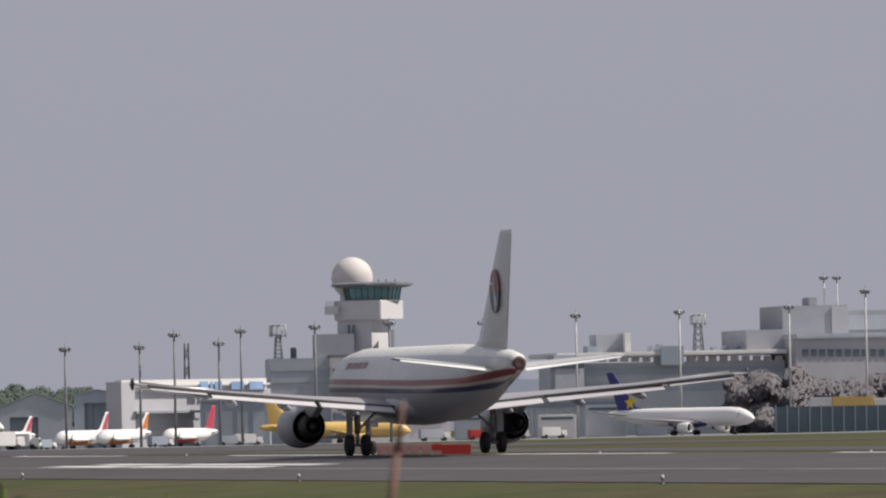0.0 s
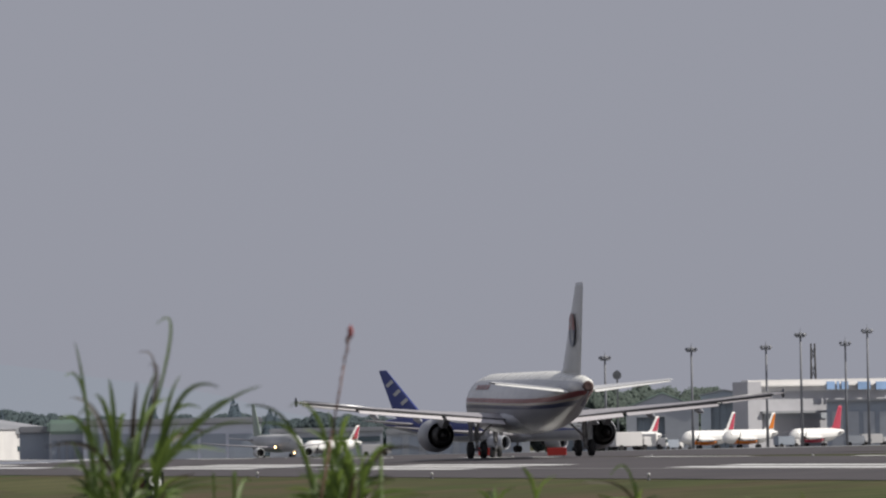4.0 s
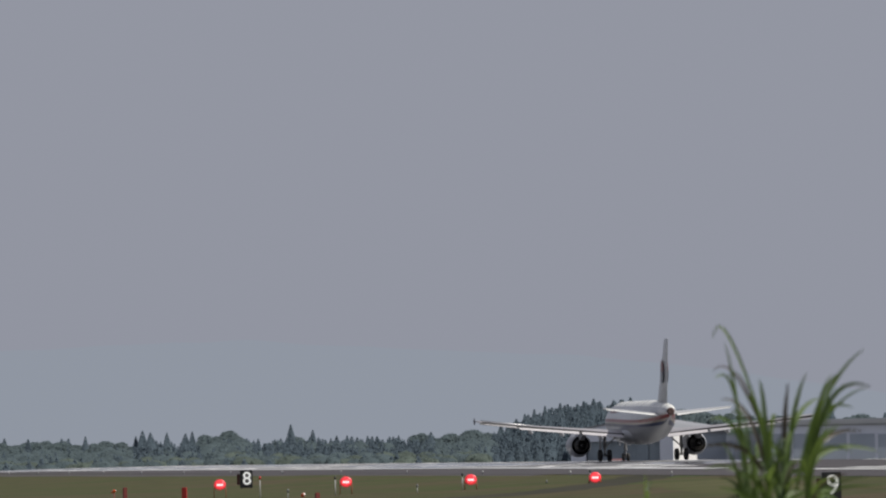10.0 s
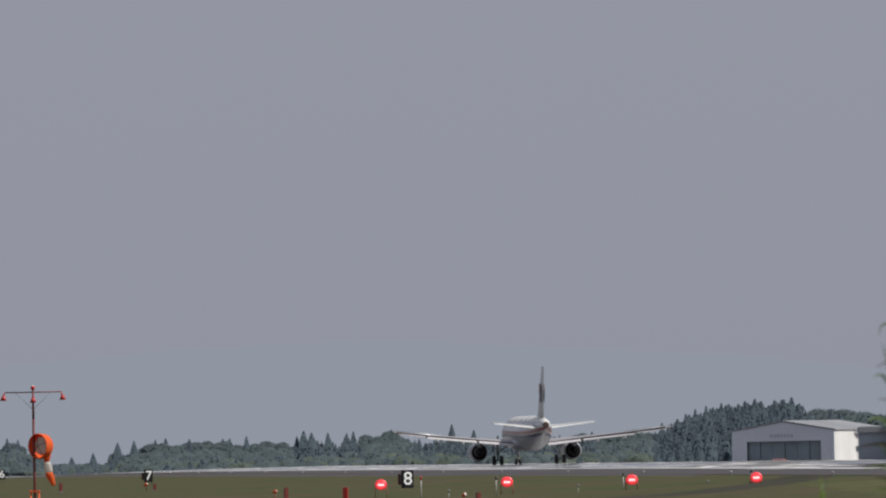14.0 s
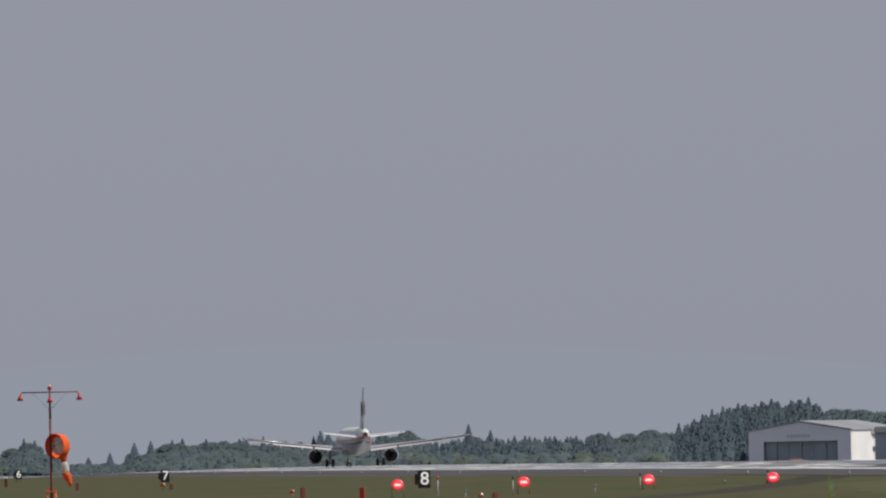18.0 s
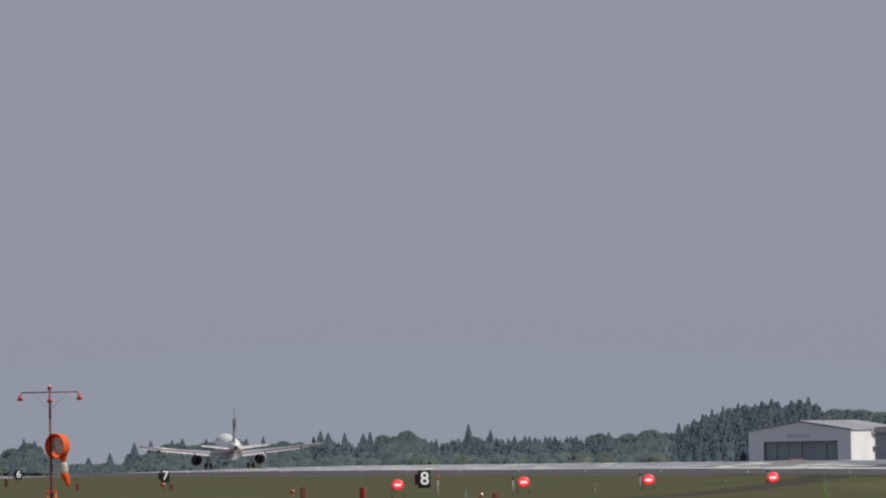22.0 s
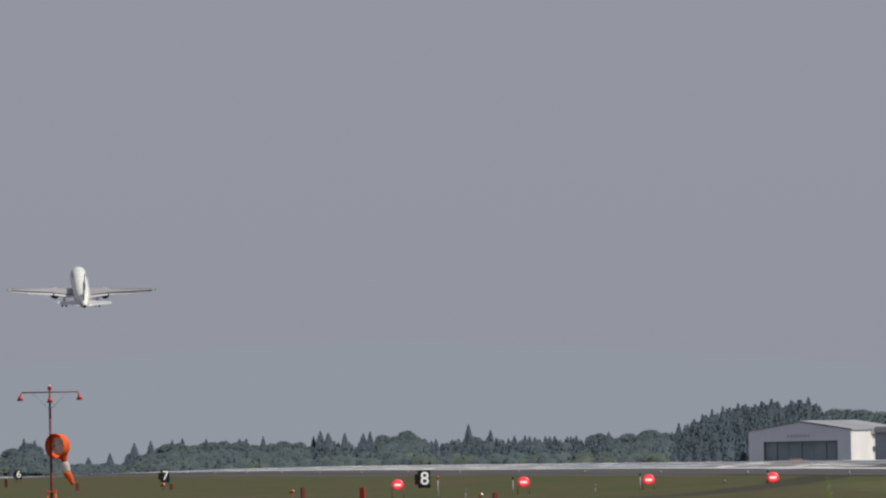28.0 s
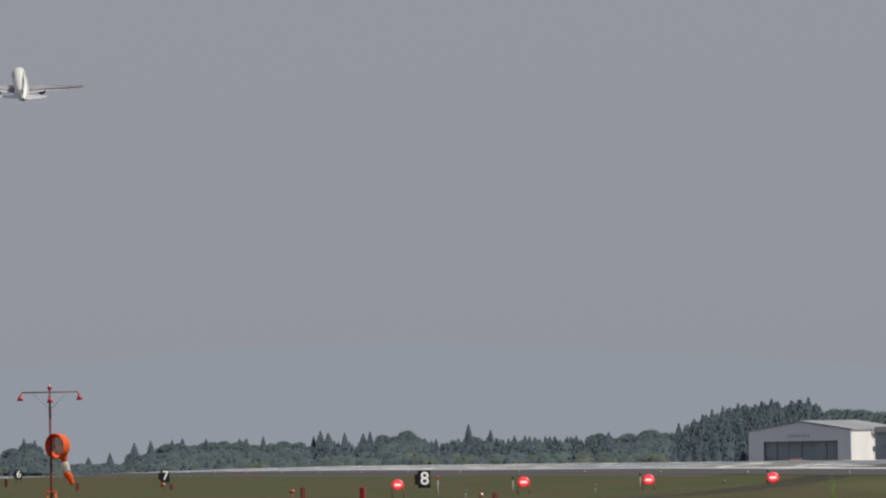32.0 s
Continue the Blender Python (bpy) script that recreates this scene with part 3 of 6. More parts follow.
airliner("airliner", facing(3223, 2190, 100), "yellow cargo jet parked on the apron", "", length=35.2, radius=1.85, span=28, tall=10.9, mats=[YELLOW], axis=3.2,
         engine=0.95, engine_x=5.2, detail=False, tail_span=10, wing_mat=YELLOW)


def star_badge(finob, root, top, sl):
    for side in (-1, 1):
        bm = bmesh.new()
        pts = []
        for k in range(10):
            a, r = radians(36 * k + 90), 1.6 if k % 2 == 0 else 0.7
            pts.append(bm.verts.new((side * 0.3, -13.9 * sl + r * math.cos(a), root + 1.7 + r * math.sin(a))))
        bm.faces.new(pts)
        part("tail_star", fixed(bm), STAR, finob, "yellow star")


airliner("airliner", facing(3834, 1950, 146), "white airliner with an indigo fin and a yellow star", "", length=39.5, radius=1.9, span=35.8, tall=13.4, mats=[BRIGHTWHITE, INDIGO], fin=1,
         axis=3.8, engine=1.0, detail=False, tail_span=14.3, fin_badge=star_badge, fin_root=(-12.2, 5.2), fin_lead=-18.2, fin_tip=1.9)
taxiing, _ = airliner("airliner", facing(2008, 2150, 165), "pale airliner with a grey-green fin, taxiing with its landing lights on", "", length=36, radius=1.9, span=34, tall=12.5, mats=[HAZEWHITE, LIME], fin=1,
         axis=3.5, engine=1.05, detail=False)

for x, y, z in ((2.3, 5.6, 2.6), (-2.3, 5.6, 2.6), (0.0, 12.4, 1.3)):
    bm = bmesh.new()
    lathe(bm, [(0.12, 0.05), (0.1, 0.26), (0.0, 0.34), (-0.3, 0.2)], 14)
    lamp = part("landing_light", fixed(bm), WARMLAMP, taxiing, "glowing warm landing light")
    lamp.location = (x, y, z)
    # hood added so the lamp shows only from ahead, like its narrow beam
    bm = bmesh.new()
    lathe(bm, [(-0.4, 0.2), (-0.1, 0.38), (1.0, 0.42), (1.0, 0.39), (-0.05, 0.35)], 16, caps=False)
    part("lamp_fairing", fixed(bm), HAZEWHITE, lamp)


def edge_badge(material):
    def make(finob, root, top, sl):
        for side in (-1, 1):
            bm = bmesh.new()
            pts = ((-13.6 * sl, root + 0.5), (-16.9 * sl, root + 0.5), (-18.5 * sl, top - 0.3), (-17.6 * sl, top - 0.3))
            bm.faces.new([bm.verts.new((side * 0.2, y, z)) for y, z in pts])
            part("fin_flash", fixed(bm), material, finob, "coloured fin flash")
    return make


for u, reach, hd, tall, mm, flash, words in ((2632, 2180, -122, 7.9, [BRIGHTWHITE, ORANGE], PINK, "white turboprop with a red fin flash"),
                                             (2766, 2200, -120, 8.6, [BRIGHTWHITE, ORANGE], PINK, "white turboprop with orange belly and red fin flash"),
                                             (2838, 2180, -122, 8.2, [BRIGHTWHITE, ORANGE], ORANGE, "white and orange turboprop"),
                                             (2955, 2210, -120, 9.6, [BRIGHTWHITE, PINK], PINK, "white turboprop with a tall pink-red fin"),
                                             (2098, 2380, -112, 8.0, [BRIGHTWHITE, WINGGREY], PINK, "white turboprop with a red-edged fin")):
    airliner("commuter_aircraft", facing(u, reach, hd), words + " on the apron", "parked commuter aircraft", length=17.5, radius=1.6, span=19.5, tall=tall, mats=mm, fin=1 if tall > 9 else 0,
             livery=(lambda d, a: 1 if a > 110 and 8 < d < 18 else 0), axis=2.75, detail=False, prop=True, engine_x=3.6, tail_span=9.2, fin_badge=edge_badge(flash))

# ---------------------------------------------------------------- buildings
WALLW = mat("white_cladding", (0.7, 0.69, 0.68), 0.6, grain=0.5, vary=0.07, alt=(0.58, 0.57, 0.57))
# WALLG, WALLB, DARK and PANE have distance haze put into their colours.
WALLG = mat("grey_cladding", (0.43, 0.46, 0.5), 0.6, grain=0.5, vary=0.1, alt=(0.36, 0.385, 0.43))
WALLB = mat("blue_grey_cladding", (0.33, 0.37, 0.43), 0.6, grain=0.5, vary=0.08, alt=(0.28, 0.32, 0.38))
ROOFG = mat("roof_sheet", (0.3, 0.31, 0.33), 0.5, grain=0.6, vary=0.08, alt=(0.25, 0.26, 0.28))
ROOFGREEN = mat("green_roof_sheet", (0.32, 0.42, 0.36), 0.5, grain=0.6, vary=0.08, alt=(0.27, 0.36, 0.31))
DARK = mat("hazed_door_sheet", (0.22, 0.265, 0.31), 0.5, grain=0.6, vary=0.15)
PANE = mat("window_glass", (0.09, 0.13, 0.15), 0.2, grain=0.5, vary=0.1)
TEAL = mat("cab_glass", (0.12, 0.28, 0.31), 0.1, grain=0.5, vary=0.1)
BLUESIGN = mat("sign_blue", (0.26, 0.4, 0.64), 0.5, grain=0.6, vary=0.05)
POST = mat("galvanised_post", (0.2, 0.21, 0.22), 0.55, metal=0.3, grain=2, vary=0.12)
PALEPOST = mat("pale_post", (0.5, 0.5, 0.5), 0.55, grain=2, vary=0.12)
SIGNRED = mat("sign_red", (0.5, 0.03, 0.025), 0.5, grain=1.5, vary=0.1)
AVORANGE = mat("aviation_orange", (0.8, 0.11, 0.015), 0.55, grain=1.5, vary=0.08)
SIGNBLACK = mat("sign_black", (0.018, 0.018, 0.02), 0.5, grain=2, vary=0.15)
SIGNLIT = mat("lit_figure", (0.85, 0.85, 0.82), 0.5, glow=0.5, vary=0.03)
SIGNWHITE = mat("sign_white", (0.8, 0.8, 0.78), 0.5, grain=2, vary=0.05)
REDLAMP = mat("red_lamp", (1.0, 0.05, 0.06), 0.4, glow=1.3, vary=0.02)
DEEPLAMP = mat("red_lamp_halo", (0.85, 0.05, 0.07), 0.4, glow=0.5, vary=0.02)
HOTLAMP = mat("lamp_core", (1.0, 0.42, 0.42), 0.4, glow=1.9, vary=0.02)


def block(parent, name, u0, u1, v0, v1, reach, depth, material, bevel=0.0, label="", cornered=False):
    """A box part of a building: its front spans two bearings and two levels, on the plane that its reach names."""
    um, vm = 0.5 * (u0 + u1), 0.5 * (v0 + v1)
    base = parent.matrix_basis
    ahead = base.to_3x3() @ Vector((0, 1, 0))
    ends = []
    for u in (u0, um, u1):
        way = Vector((*spot(u, 1.0, vm), 0))
        r = (base.translation.dot(ahead) + reach - parent["reach"]) / way.dot(ahead)
        ends.append(base.inverted() @ Vector((way.x * r, way.y * r, level(u, vm, r))))
    w, h = ends[2].x - ends[0].x, (v1 - v0) * r / FAR
    c = 0.5 * (ends[0] + ends[2])
    c.z = ends[1].z
    bm = bmesh.new()
    if cornered:
        # a square block that stands with a corner towards the runway
        box(bm, (0, 0, 0), (0.735 * w, 0.735 * w, h), Matrix.Translation((c.x, c.y + 0.5 * w, c.z)) @ Matrix.Rotation(radians(-29), 4, "Z"), bevel)
    else:
        box(bm, (c.x, c.y + depth / 2, c.z), (w, depth, h), bevel=bevel)
    return part(name, bm, material, parent, label)


def building(name, u, reach, label, category="building", turn=None):
    x, y = spot(u, reach)
    b = math.degrees(math.atan2(x, y))
    t = thing(name, pose(x, y, height(x, y), 0, 0, -b if turn is None else turn), label, category)
    t["reach"] = reach
    return t


def foot(u, reach):
    """The level reading of the ground at a bearing and distance."""
    x, y = spot(u, reach)
    return 794.0 - LEAN * (u - 784.0) - (height(x, y) - EYE.z) * FAR / reach


# control tower block
# Tower and terminal walls carry the distance haze in their greyed colours.
TOWERWALL = mat("hazed_tower_wall", (0.55, 0.545, 0.56), 0.7, grain=0.4, vary=0.1, alt=(0.47, 0.465, 0.48))
SHADEROOF = mat("dark_roof_edge", (0.17, 0.18, 0.2), 0.6, grain=0.5, vary=0.12)
OFFICEWALL = mat("white_office_render", (0.74, 0.71, 0.715), 0.75, grain=0.3, vary=0.08, alt=(0.64, 0.61, 0.615))
BANDGLASS = mat("tinted_window_band", (0.24, 0.27, 0.33), 0.3, grain=0.5, vary=0.12, alt=(0.2, 0.225, 0.28))
TOWERGREY = mat("pale_grey_office_panels", (0.4, 0.435, 0.48), 0.6, grain=0.5, vary=0.08, alt=(0.35, 0.38, 0.43))
HAZECONCRETE = mat("hazed_concrete", (0.37, 0.38, 0.42), 0.75, grain=0.3, vary=0.12, alt=(0.31, 0.32, 0.355))
DULLPANEL = mat("hazed_pale_panels", (0.46, 0.46, 0.49), 0.65, grain=0.3, vary=0.1, alt=(0.38, 0.385, 0.415))
TOWER = 2400
tower = building("control_tower", 3240, TOWER, "white control tower with a green-glazed cab and a low office wing", "tower", -11.5)
g = foot(3240, TOWER) + 2
block(tower, "office_wing", 3098, 3207, 634, g, TOWER, 30, TOWERGREY)
for k, (va, vb) in enumerate(((647, 656), (668, 677), (690, 699), (712, 721))):
    block(tower, "window_band", 3099, 3206, va, vb, TOWER - 0.25, 0.2, WALLG)
block(tower, "front_wing", 3207, 3417, 650, g, TOWER - 6, 34, OFFICEWALL)
block(tower, "parapet", 3205, 3419, 629, 650, TOWER - 7, 36, OFFICEWALL, 0.3)
block(tower, "parapet_coping", 3204, 3420, 626, 629, TOWER - 7.6, 37, SHADEROOF)
for va, vb in ((651, 666), (690, 704), (729, 742)):
    block(tower, "window_band", 3209, 3416, va, vb, TOWER - 6.3, 0.25, BANDGLASS, label="dark continuous window band")
    for k in range(14):
        block(tower, "band_mullion", 3212 + 15 * k, 3213.5 + 15 * k, va, vb, TOWER - 6.45, 0.2, SHADEROOF)
for u0, u1, v0, v1 in ((3274, 3292, 653, 684), (3282, 3318, 655, 666), (3278, 3300, 694, 712)):
    block(tower, "window", u0, u1, v0, v1, TOWER - 6.6, 0.2, PANE)
for va, vb in ((666, 670), (686, 690), (704, 708)):
    block(tower, "string_course", 3206, 3418, va, vb, TOWER - 6.7, 0.7, OFFICEWALL)
block(tower, "annex", 3179, 3247, 591, 634, TOWER + 4, 20, HAZECONCRETE)
block(tower, "shaft", 3219, 3311, 565, 634, TOWER + 6, 16, TOWERWALL, cornered=True)
block(tower, "shaft_window", 3236, 3240, 575, 605, TOWER + 6.6, 0.9, PANE)
block(tower, "shaft_window", 3244, 3248, 575, 605, TOWER + 6.6, 0.9, PANE)
block(tower, "stair_tower", 3309, 3318, 583, 634, TOWER + 4, 5, TOWERWALL)
block(tower, "neck", 3213, 3338, 531, 566, TOWER + 4, 19, TOWERWALL, 0.2, cornered=True)
block(tower, "balcony", 3197, 3219, 542, 556, TOWER + 8, 8, TOWERWALL)
for k in range(5):
    block(tower, "rail_post", 3197 + 4.5 * k, 3198 + 4.5 * k, 533, 542, TOWER + 8, 0.15, POST)
# cab: eight-sided, wider at the top
cx, cy = spot(3279, TOWER + 14, 520)
inv = tower.matrix_basis.inverted()


def octagon(bm, levels, cx, cy, squash=0.9):
    loops = []
    for v, half in levels:
        r, z = half * TOWER / FAR, level(3279, v, TOWER + 10)
        loops.append([inv @ Vector((cx + r / math.cos(math.pi / 8) * math.cos(math.pi / 8 + k * math.pi / 4), cy + squash * r / math.cos(math.pi / 8) * math.sin(math.pi / 8 + k * math.pi / 4), z)) for k in range(8)])
    rings(bm, loops, smooth=False)
    return fixed(bm)


part("cab_glazing", octagon(bmesh.new(), [(531, 44), (508, 48)], cx, cy), TEAL, tower, "green-tinted cab glazing")
part("cab_sill", octagon(bmesh.new(), [(533, 47), (529, 47)], cx, cy), SHADEROOF, tower)
part("cab_roof", octagon(bmesh.new(), [(509, 56), (505, 69), (502, 69), (499, 54)], cx, cy), SHADEROOF, tower, "overhanging flat cab roof")
for k in range(24):
    # glazing bars, three to a side
    bm = bmesh.new()
    c0, c1 = math.pi / 8 + (k // 3) * math.pi / 4, math.pi / 8 + (k // 3 + 1) * math.pi / 4
    f, ends = (k % 3) / 3, []
    for v, h in ((531, 44.4), (508, 48.4)):
        r = h * TOWER / FAR / math.cos(math.pi / 8)
        p, q = [Vector((cx + r * math.cos(c), cy + 0.9 * r * math.sin(c), level(3279, v, TOWER + 10))) for c in (c0, c1)]
        ends.append(inv @ p.lerp(q, f))
    tube(bm, *ends, 0.2 if k % 3 == 0 else 0.12, None, 6)
    part("cab_mullion", bm, SHADEROOF, tower)
for u in (3289, 3302, 3318):
    block(tower, "roof_aerial", u, u + 2, 494, 500, TOWER + 14, 0.3, POST)
for u, w, h in ((3292, 14, 7), (3310, 16, 8), (3345, 18, 6), (3356, 8, 14), (3366, 9, 15), (3135, 10, 12)):
    block(tower, "roof_plant", u, u + w, 627 - h, 628 + (8 if u < 3200 else 0), TOWER + 12, 4, SHADEROOF, 0.2)
# radome on its own drum behind the cab
ux = 3243
rx, ry = spot(ux, TOWER + 24, 490)
radome = thing("radome", pose(rx, ry, level(ux, 520, TOWER + 24)), "white spherical radar dome behind the tower cab", "radar")
bm = bmesh.new()
bmesh.ops.create_icosphere(bm, subdivisions=3, radius=5.4, matrix=Matrix.Translation((0, 0, 4.1)))
for f in bm.faces:
    f.smooth = True
part("dome", bm, mat("radome_shell", (0.6, 0.57, 0.56), 0.7, grain=0.5, vary=0.14, alt=(0.5, 0.46, 0.45)), radome)
bm = bmesh.new()
tube(bm, (0, 0, -9), (0, 0, 0.3), 3.2, 3.2, 20)
part("drum", bm, TOWERWALL, radome)


def lattice_tower(u, v0, v1, reach, half, head, label, steel=POST):
    x, y = spot(u, reach, v0)
    z0, z1 = level(u, v1, reach), level(u, v0, reach)
    t = thing("lattice_tower", pose(x, y, z0), label, "tower")
    h = z1 - z0
    for k in range(4):
        a = math.pi / 4 + k * math.pi / 2
        bm = bmesh.new()
        tube(bm, (half * math.cos(a), half * math.sin(a), 0), (half * 0.6 * math.cos(a), half * 0.6 * math.sin(a), h), 0.14, 0.12, 6)
        part("leg", bm, steel, t)
    for i in range(6):
        f0, f1 = i / 6, (i + 1) / 6
        for k in range(4):
            a, b = math.pi / 4 + k * math.pi / 2, math.pi / 4 + (k + 1) * math.pi / 2
            r0, r1 = half * (1 - 0.4 * f0), half * (1 - 0.4 * f1)
            bm = bmesh.new()
            tube(bm, (r0 * math.cos(a), r0 * math.sin(a), h * f0), (r1 * math.cos(b), r1 * math.sin(b), h * f1), 0.09, 0.09, 5)
            part("brace", bm, steel, t)
    if head:
        for z in (h, h + 2.4):
            bm = bmesh.new()
            tube(bm, (0, 0, z), (0, 0, z + 0.3), head, head, 16)
            part("platform", bm, POST, t)
        for k in range(9):
            a = k * 2 * math.pi / 9
            bm = bmesh.new()
            tube(bm, (head * math.cos(a), head * math.sin(a), h - 0.4), (head * math.cos(a), head * math.sin(a), h + 2.9), 0.14, 0.14, 6)
            part("aerial_panel", bm, PALEPOST, t)
    return t


lattice_tower(3112, 594, 636, TOWER + 8, 1.3, 2.1, "steel lattice aerial mast on the office roof")
lattice_tower(2950, 608, foot(2950, 2380) + 1, 2380, 1.1, 0, "dark slender lattice chimney mast behind the hangar", SIGNBLACK)
lattice_tower(3855, 573, 640, 2750, 2.0, 2.2, "dark lattice mast on the terminal roof", SIGNBLACK)


MASTGREY = mat("weathered_mast", (0.2, 0.21, 0.235), 0.6, grain=2, vary=0.15)


def light_mast(u, v, reach, pale=False):
    x, y = spot(u, reach, 0.5 * (v + foot(u, reach)))
    z = height(x, y)
    t = thing("light_mast", pose(x, y, z, 0, 0, random.uniform(-30, 30)), "tall apron floodlight mast with a cluster of lamps", "light mast", "apron light masts")
    h = level(u, v, reach) - z
    bm = bmesh.new()
    tube(bm, (0, 0, 0), (0, 0, h), 0.34, 0.2, 10)
    part("pole", bm, PALEPOST if pale else MASTGREY, t)
    bm = bmesh.new()
    tube(bm, (0, 0, h - 1.3), (0, 0, h - 1.0), 1.1, 1.1, 12)
    part("ring", bm, MASTGREY, t)
    for k in range(6):
        a = k * math.pi / 3 + 0.3
        bm = bmesh.new()
        box(bm, (0, 0, 0), (0.75, 0.45, 0.6), Matrix.Translation((1.15 * math.cos(a), 1.15 * math.sin(a), h - 0.65)) @ Euler((0.5, 0, a - math.pi / 2)).to_matrix().to_4x4(), 0.08)
        part("floodlight", bm, MASTGREY, t)
    bm = bmesh.new()
    tube(bm, (0, 0, h), (0, 0, h + 0.9), 0.06, 0.03, 6)
    part("lightning_rod", bm, MASTGREY, t)
    return t


for u, v in ((2584, 628), (2737, 613), (2869, 609), (2930, 587), (3009, 602), (3048, 580), (3179, 573), (3311, 566)):
    light_mast(u, v, 2120)
for u, v in ((3476, 566), (3641, 553), (3824, 547), (4018, 538), (4153, 510)):
    light_mast(u, v, 2300, True)
dish = building("dish_mast", 2607, 2120, "slim mast with a round dark dish", "mast")
block(dish, "pole", 2604, 2607, 655, foot(2607, 2120), 2120, 0.4, POST)
bm = bmesh.new()
tube(bm, (0, -0.3, 0), (0, 0.2, 0), 1.0, 0.7, 16)
part("dish", bm, POST, dish).location = (0, 0, level(2607, 664, 2120) - height(*spot(2607, 2120)))


def hangar(u0, u1, v_eave, v_ridge, reach, depth, wall, roof, label, door=None, turn=0.0, side=None):
    """A gabled shed seen on its front, with a door set into it."""
    um = 0.5 * (u0 + u1)
    x, y = spot(um, reach)
    z = height(x, y)
    b = math.degrees(math.atan2(x, y))
    t = thing("hangar", pose(x, y, z, 0, 0, -b + turn), label, "hangar")
    w = (u1 - u0) * reach / FAR / math.cos(radians(turn))
    e, r = level(um, v_eave, reach) - z, level(um, v_ridge, reach) - z
    th = 0.4
    if door:
        d0, d1, dv = [(k - um) * reach / FAR for k in door[:2]] + [level(um, door[2], reach) - z]
    else:
        d0, d1, dv = -0.3 * w, 0.3 * w, 0.6 * e
    # front wall round the opening
    bm = bmesh.new()
    outline = [(-w / 2, 0), (d0, 0), (d0, dv), (d1, dv), (d1, 0), (w / 2, 0), (w / 2, e), (0, r), (-w / 2, e)]
    vs = [bm.verts.new((p[0], 0, p[1])) for p in outline]
    f = bm.faces.new(vs)
    q = bmesh.ops.extrude_face_region(bm, geom=[f])
    bmesh.ops.translate(bm, verts=[k for k in q["geom"] if isinstance(k, bmesh.types.BMVert)], vec=(0, th, 0))
    part("front_wall", fixed(bm), wall, t)
    bm = bmesh.new()
    n = max(4, int((d1 - d0) / 3))
    for k in range(n):
        a = d0 + (d1 - d0) * k / n
        box(bm, (a + (d1 - d0) / n / 2, 1.2 + 0.25 * (k % 2), dv / 2), ((d1 - d0) / n * 0.97, 0.15, dv))
    part("door_leaves", bm, DARK, t, "dark sliding hangar door")
    for s in (-1, 1):
        bm = bmesh.new()
        box(bm, (s * (w / 2 - 0.2), depth / 2 + th, e / 2), (th, depth, e))
        part("side_wall", bm, side or wall, t)
    bm = bmesh.new()
    for s in (-1, 1):
        vs = [bm.verts.new(p) for p in ((s * (w / 2 + 0.4), -0.3, e), (0, -0.3, r + 0.1), (0, depth + th, r + 0.1), (s * (w / 2 + 0.4), depth + th, e))]
        f = bm.faces.new(vs)
        q = bmesh.ops.extrude_face_region(bm, geom=[f])
        bmesh.ops.translate(bm, verts=[k for k in q["geom"] if isinstance(k, bmesh.types.BMVert)], vec=(0, 0, 0.35))
    part("roof", fixed(bm), roof, t)
    bm = bmesh.new()
    vs = [bm.verts.new(p) for p in ((-w / 2 + 0.2, depth + th, 0), (w / 2 - 0.2, depth + th, 0), (w / 2 - 0.2, depth + th, e), (0, depth + th, r), (-w / 2 + 0.2, depth + th, e))]
    bm.faces.new(vs)
    part("back_wall", fixed(bm), wall, t)
    return t


# the lone hangar and the sheds beside it
HANGARB = mat("pale_blue_grey_cladding", (0.6, 0.63, 0.71), 0.6, grain=0.5, vary=0.07, alt=(0.55, 0.575, 0.65))
HANGARROOF = mat("weathered_roof_sheet", (0.27, 0.275, 0.3), 0.6, grain=0.4, vary=0.12, alt=(0.22, 0.23, 0.25))
# front coloured blue-grey for its shade, side walls white as if sunlit
h1 = hangar(1325, 1506, 763, 747.5, 2500, 55, HANGARB, HANGARROOF, "grey gabled aircraft hangar with a dark sliding door", (1349, 1485, 781), -16, WALLW)
for k in range(7):
    bm = bmesh.new()
    box(bm, (-3.2 + 0.95 * k, -0.06, 8.0), (0.6, 0.08, 0.8))
    part("name_bar", bm, WALLG, h1, "faded bar of the hangar's name")
annex = building("workshop_annex", 1540, 2496, "white workshop annex with dark windows beside the hangar", "building", 38)
block(annex, "wall", 1507, 1560, 768, foot(1535, 2496) + 1, 2510, 6, WALLW)
block(annex, "lean_to_roof", 1526, 1562, 757, 769, 2509, 7, ROOFG, 0.2)
for u0, v0 in ((1527, 771), (1544, 790), (1528, 797), (1550, 800)):
    block(annex, "window", u0, u0 + 6, v0, v0 + 8, 2509.7, 0.15, PANE)
shed = building("blue_grey_shed", 1570, 2452, "blue-grey shed under a flat grey roof")
block(shed, "wall", 1548, 1602, 766, foot(1570, 2452) + 1, 2452, 12, WALLB)
block(shed, "roof", 1546, 1604, 755, 767, 2451, 14, HANGARROOF, 0.3)
green = building("green_roofed_hangar", 1630, 2446, "pale shed under a broad pale green roof")
block(green, "wall", 1600, 1662, 768, foot(1630, 2446) + 1, 2446, 14, WALLG)
block(green, "roof", 1596, 1664, 743, 769, 2445, 16, ROOFGREEN, 0.8)
for k in range(4):
    block(green, "door", 1605 + 14 * k, 1615 + 14 * k, 780, foot(1630, 2446), 2445.7, 0.2, WALLB)
longh = building("long_hangar", 1820, 2440, "long pale grey hangar with a flat roof")
block(longh, "wall", 1660, 1975, 752, foot(1820, 2440) + 1, 2440, 45, HANGARB)
block(longh, "roof_edge", 1658, 1977, 741, 753, 2439, 47, ROOFG, 0.4)
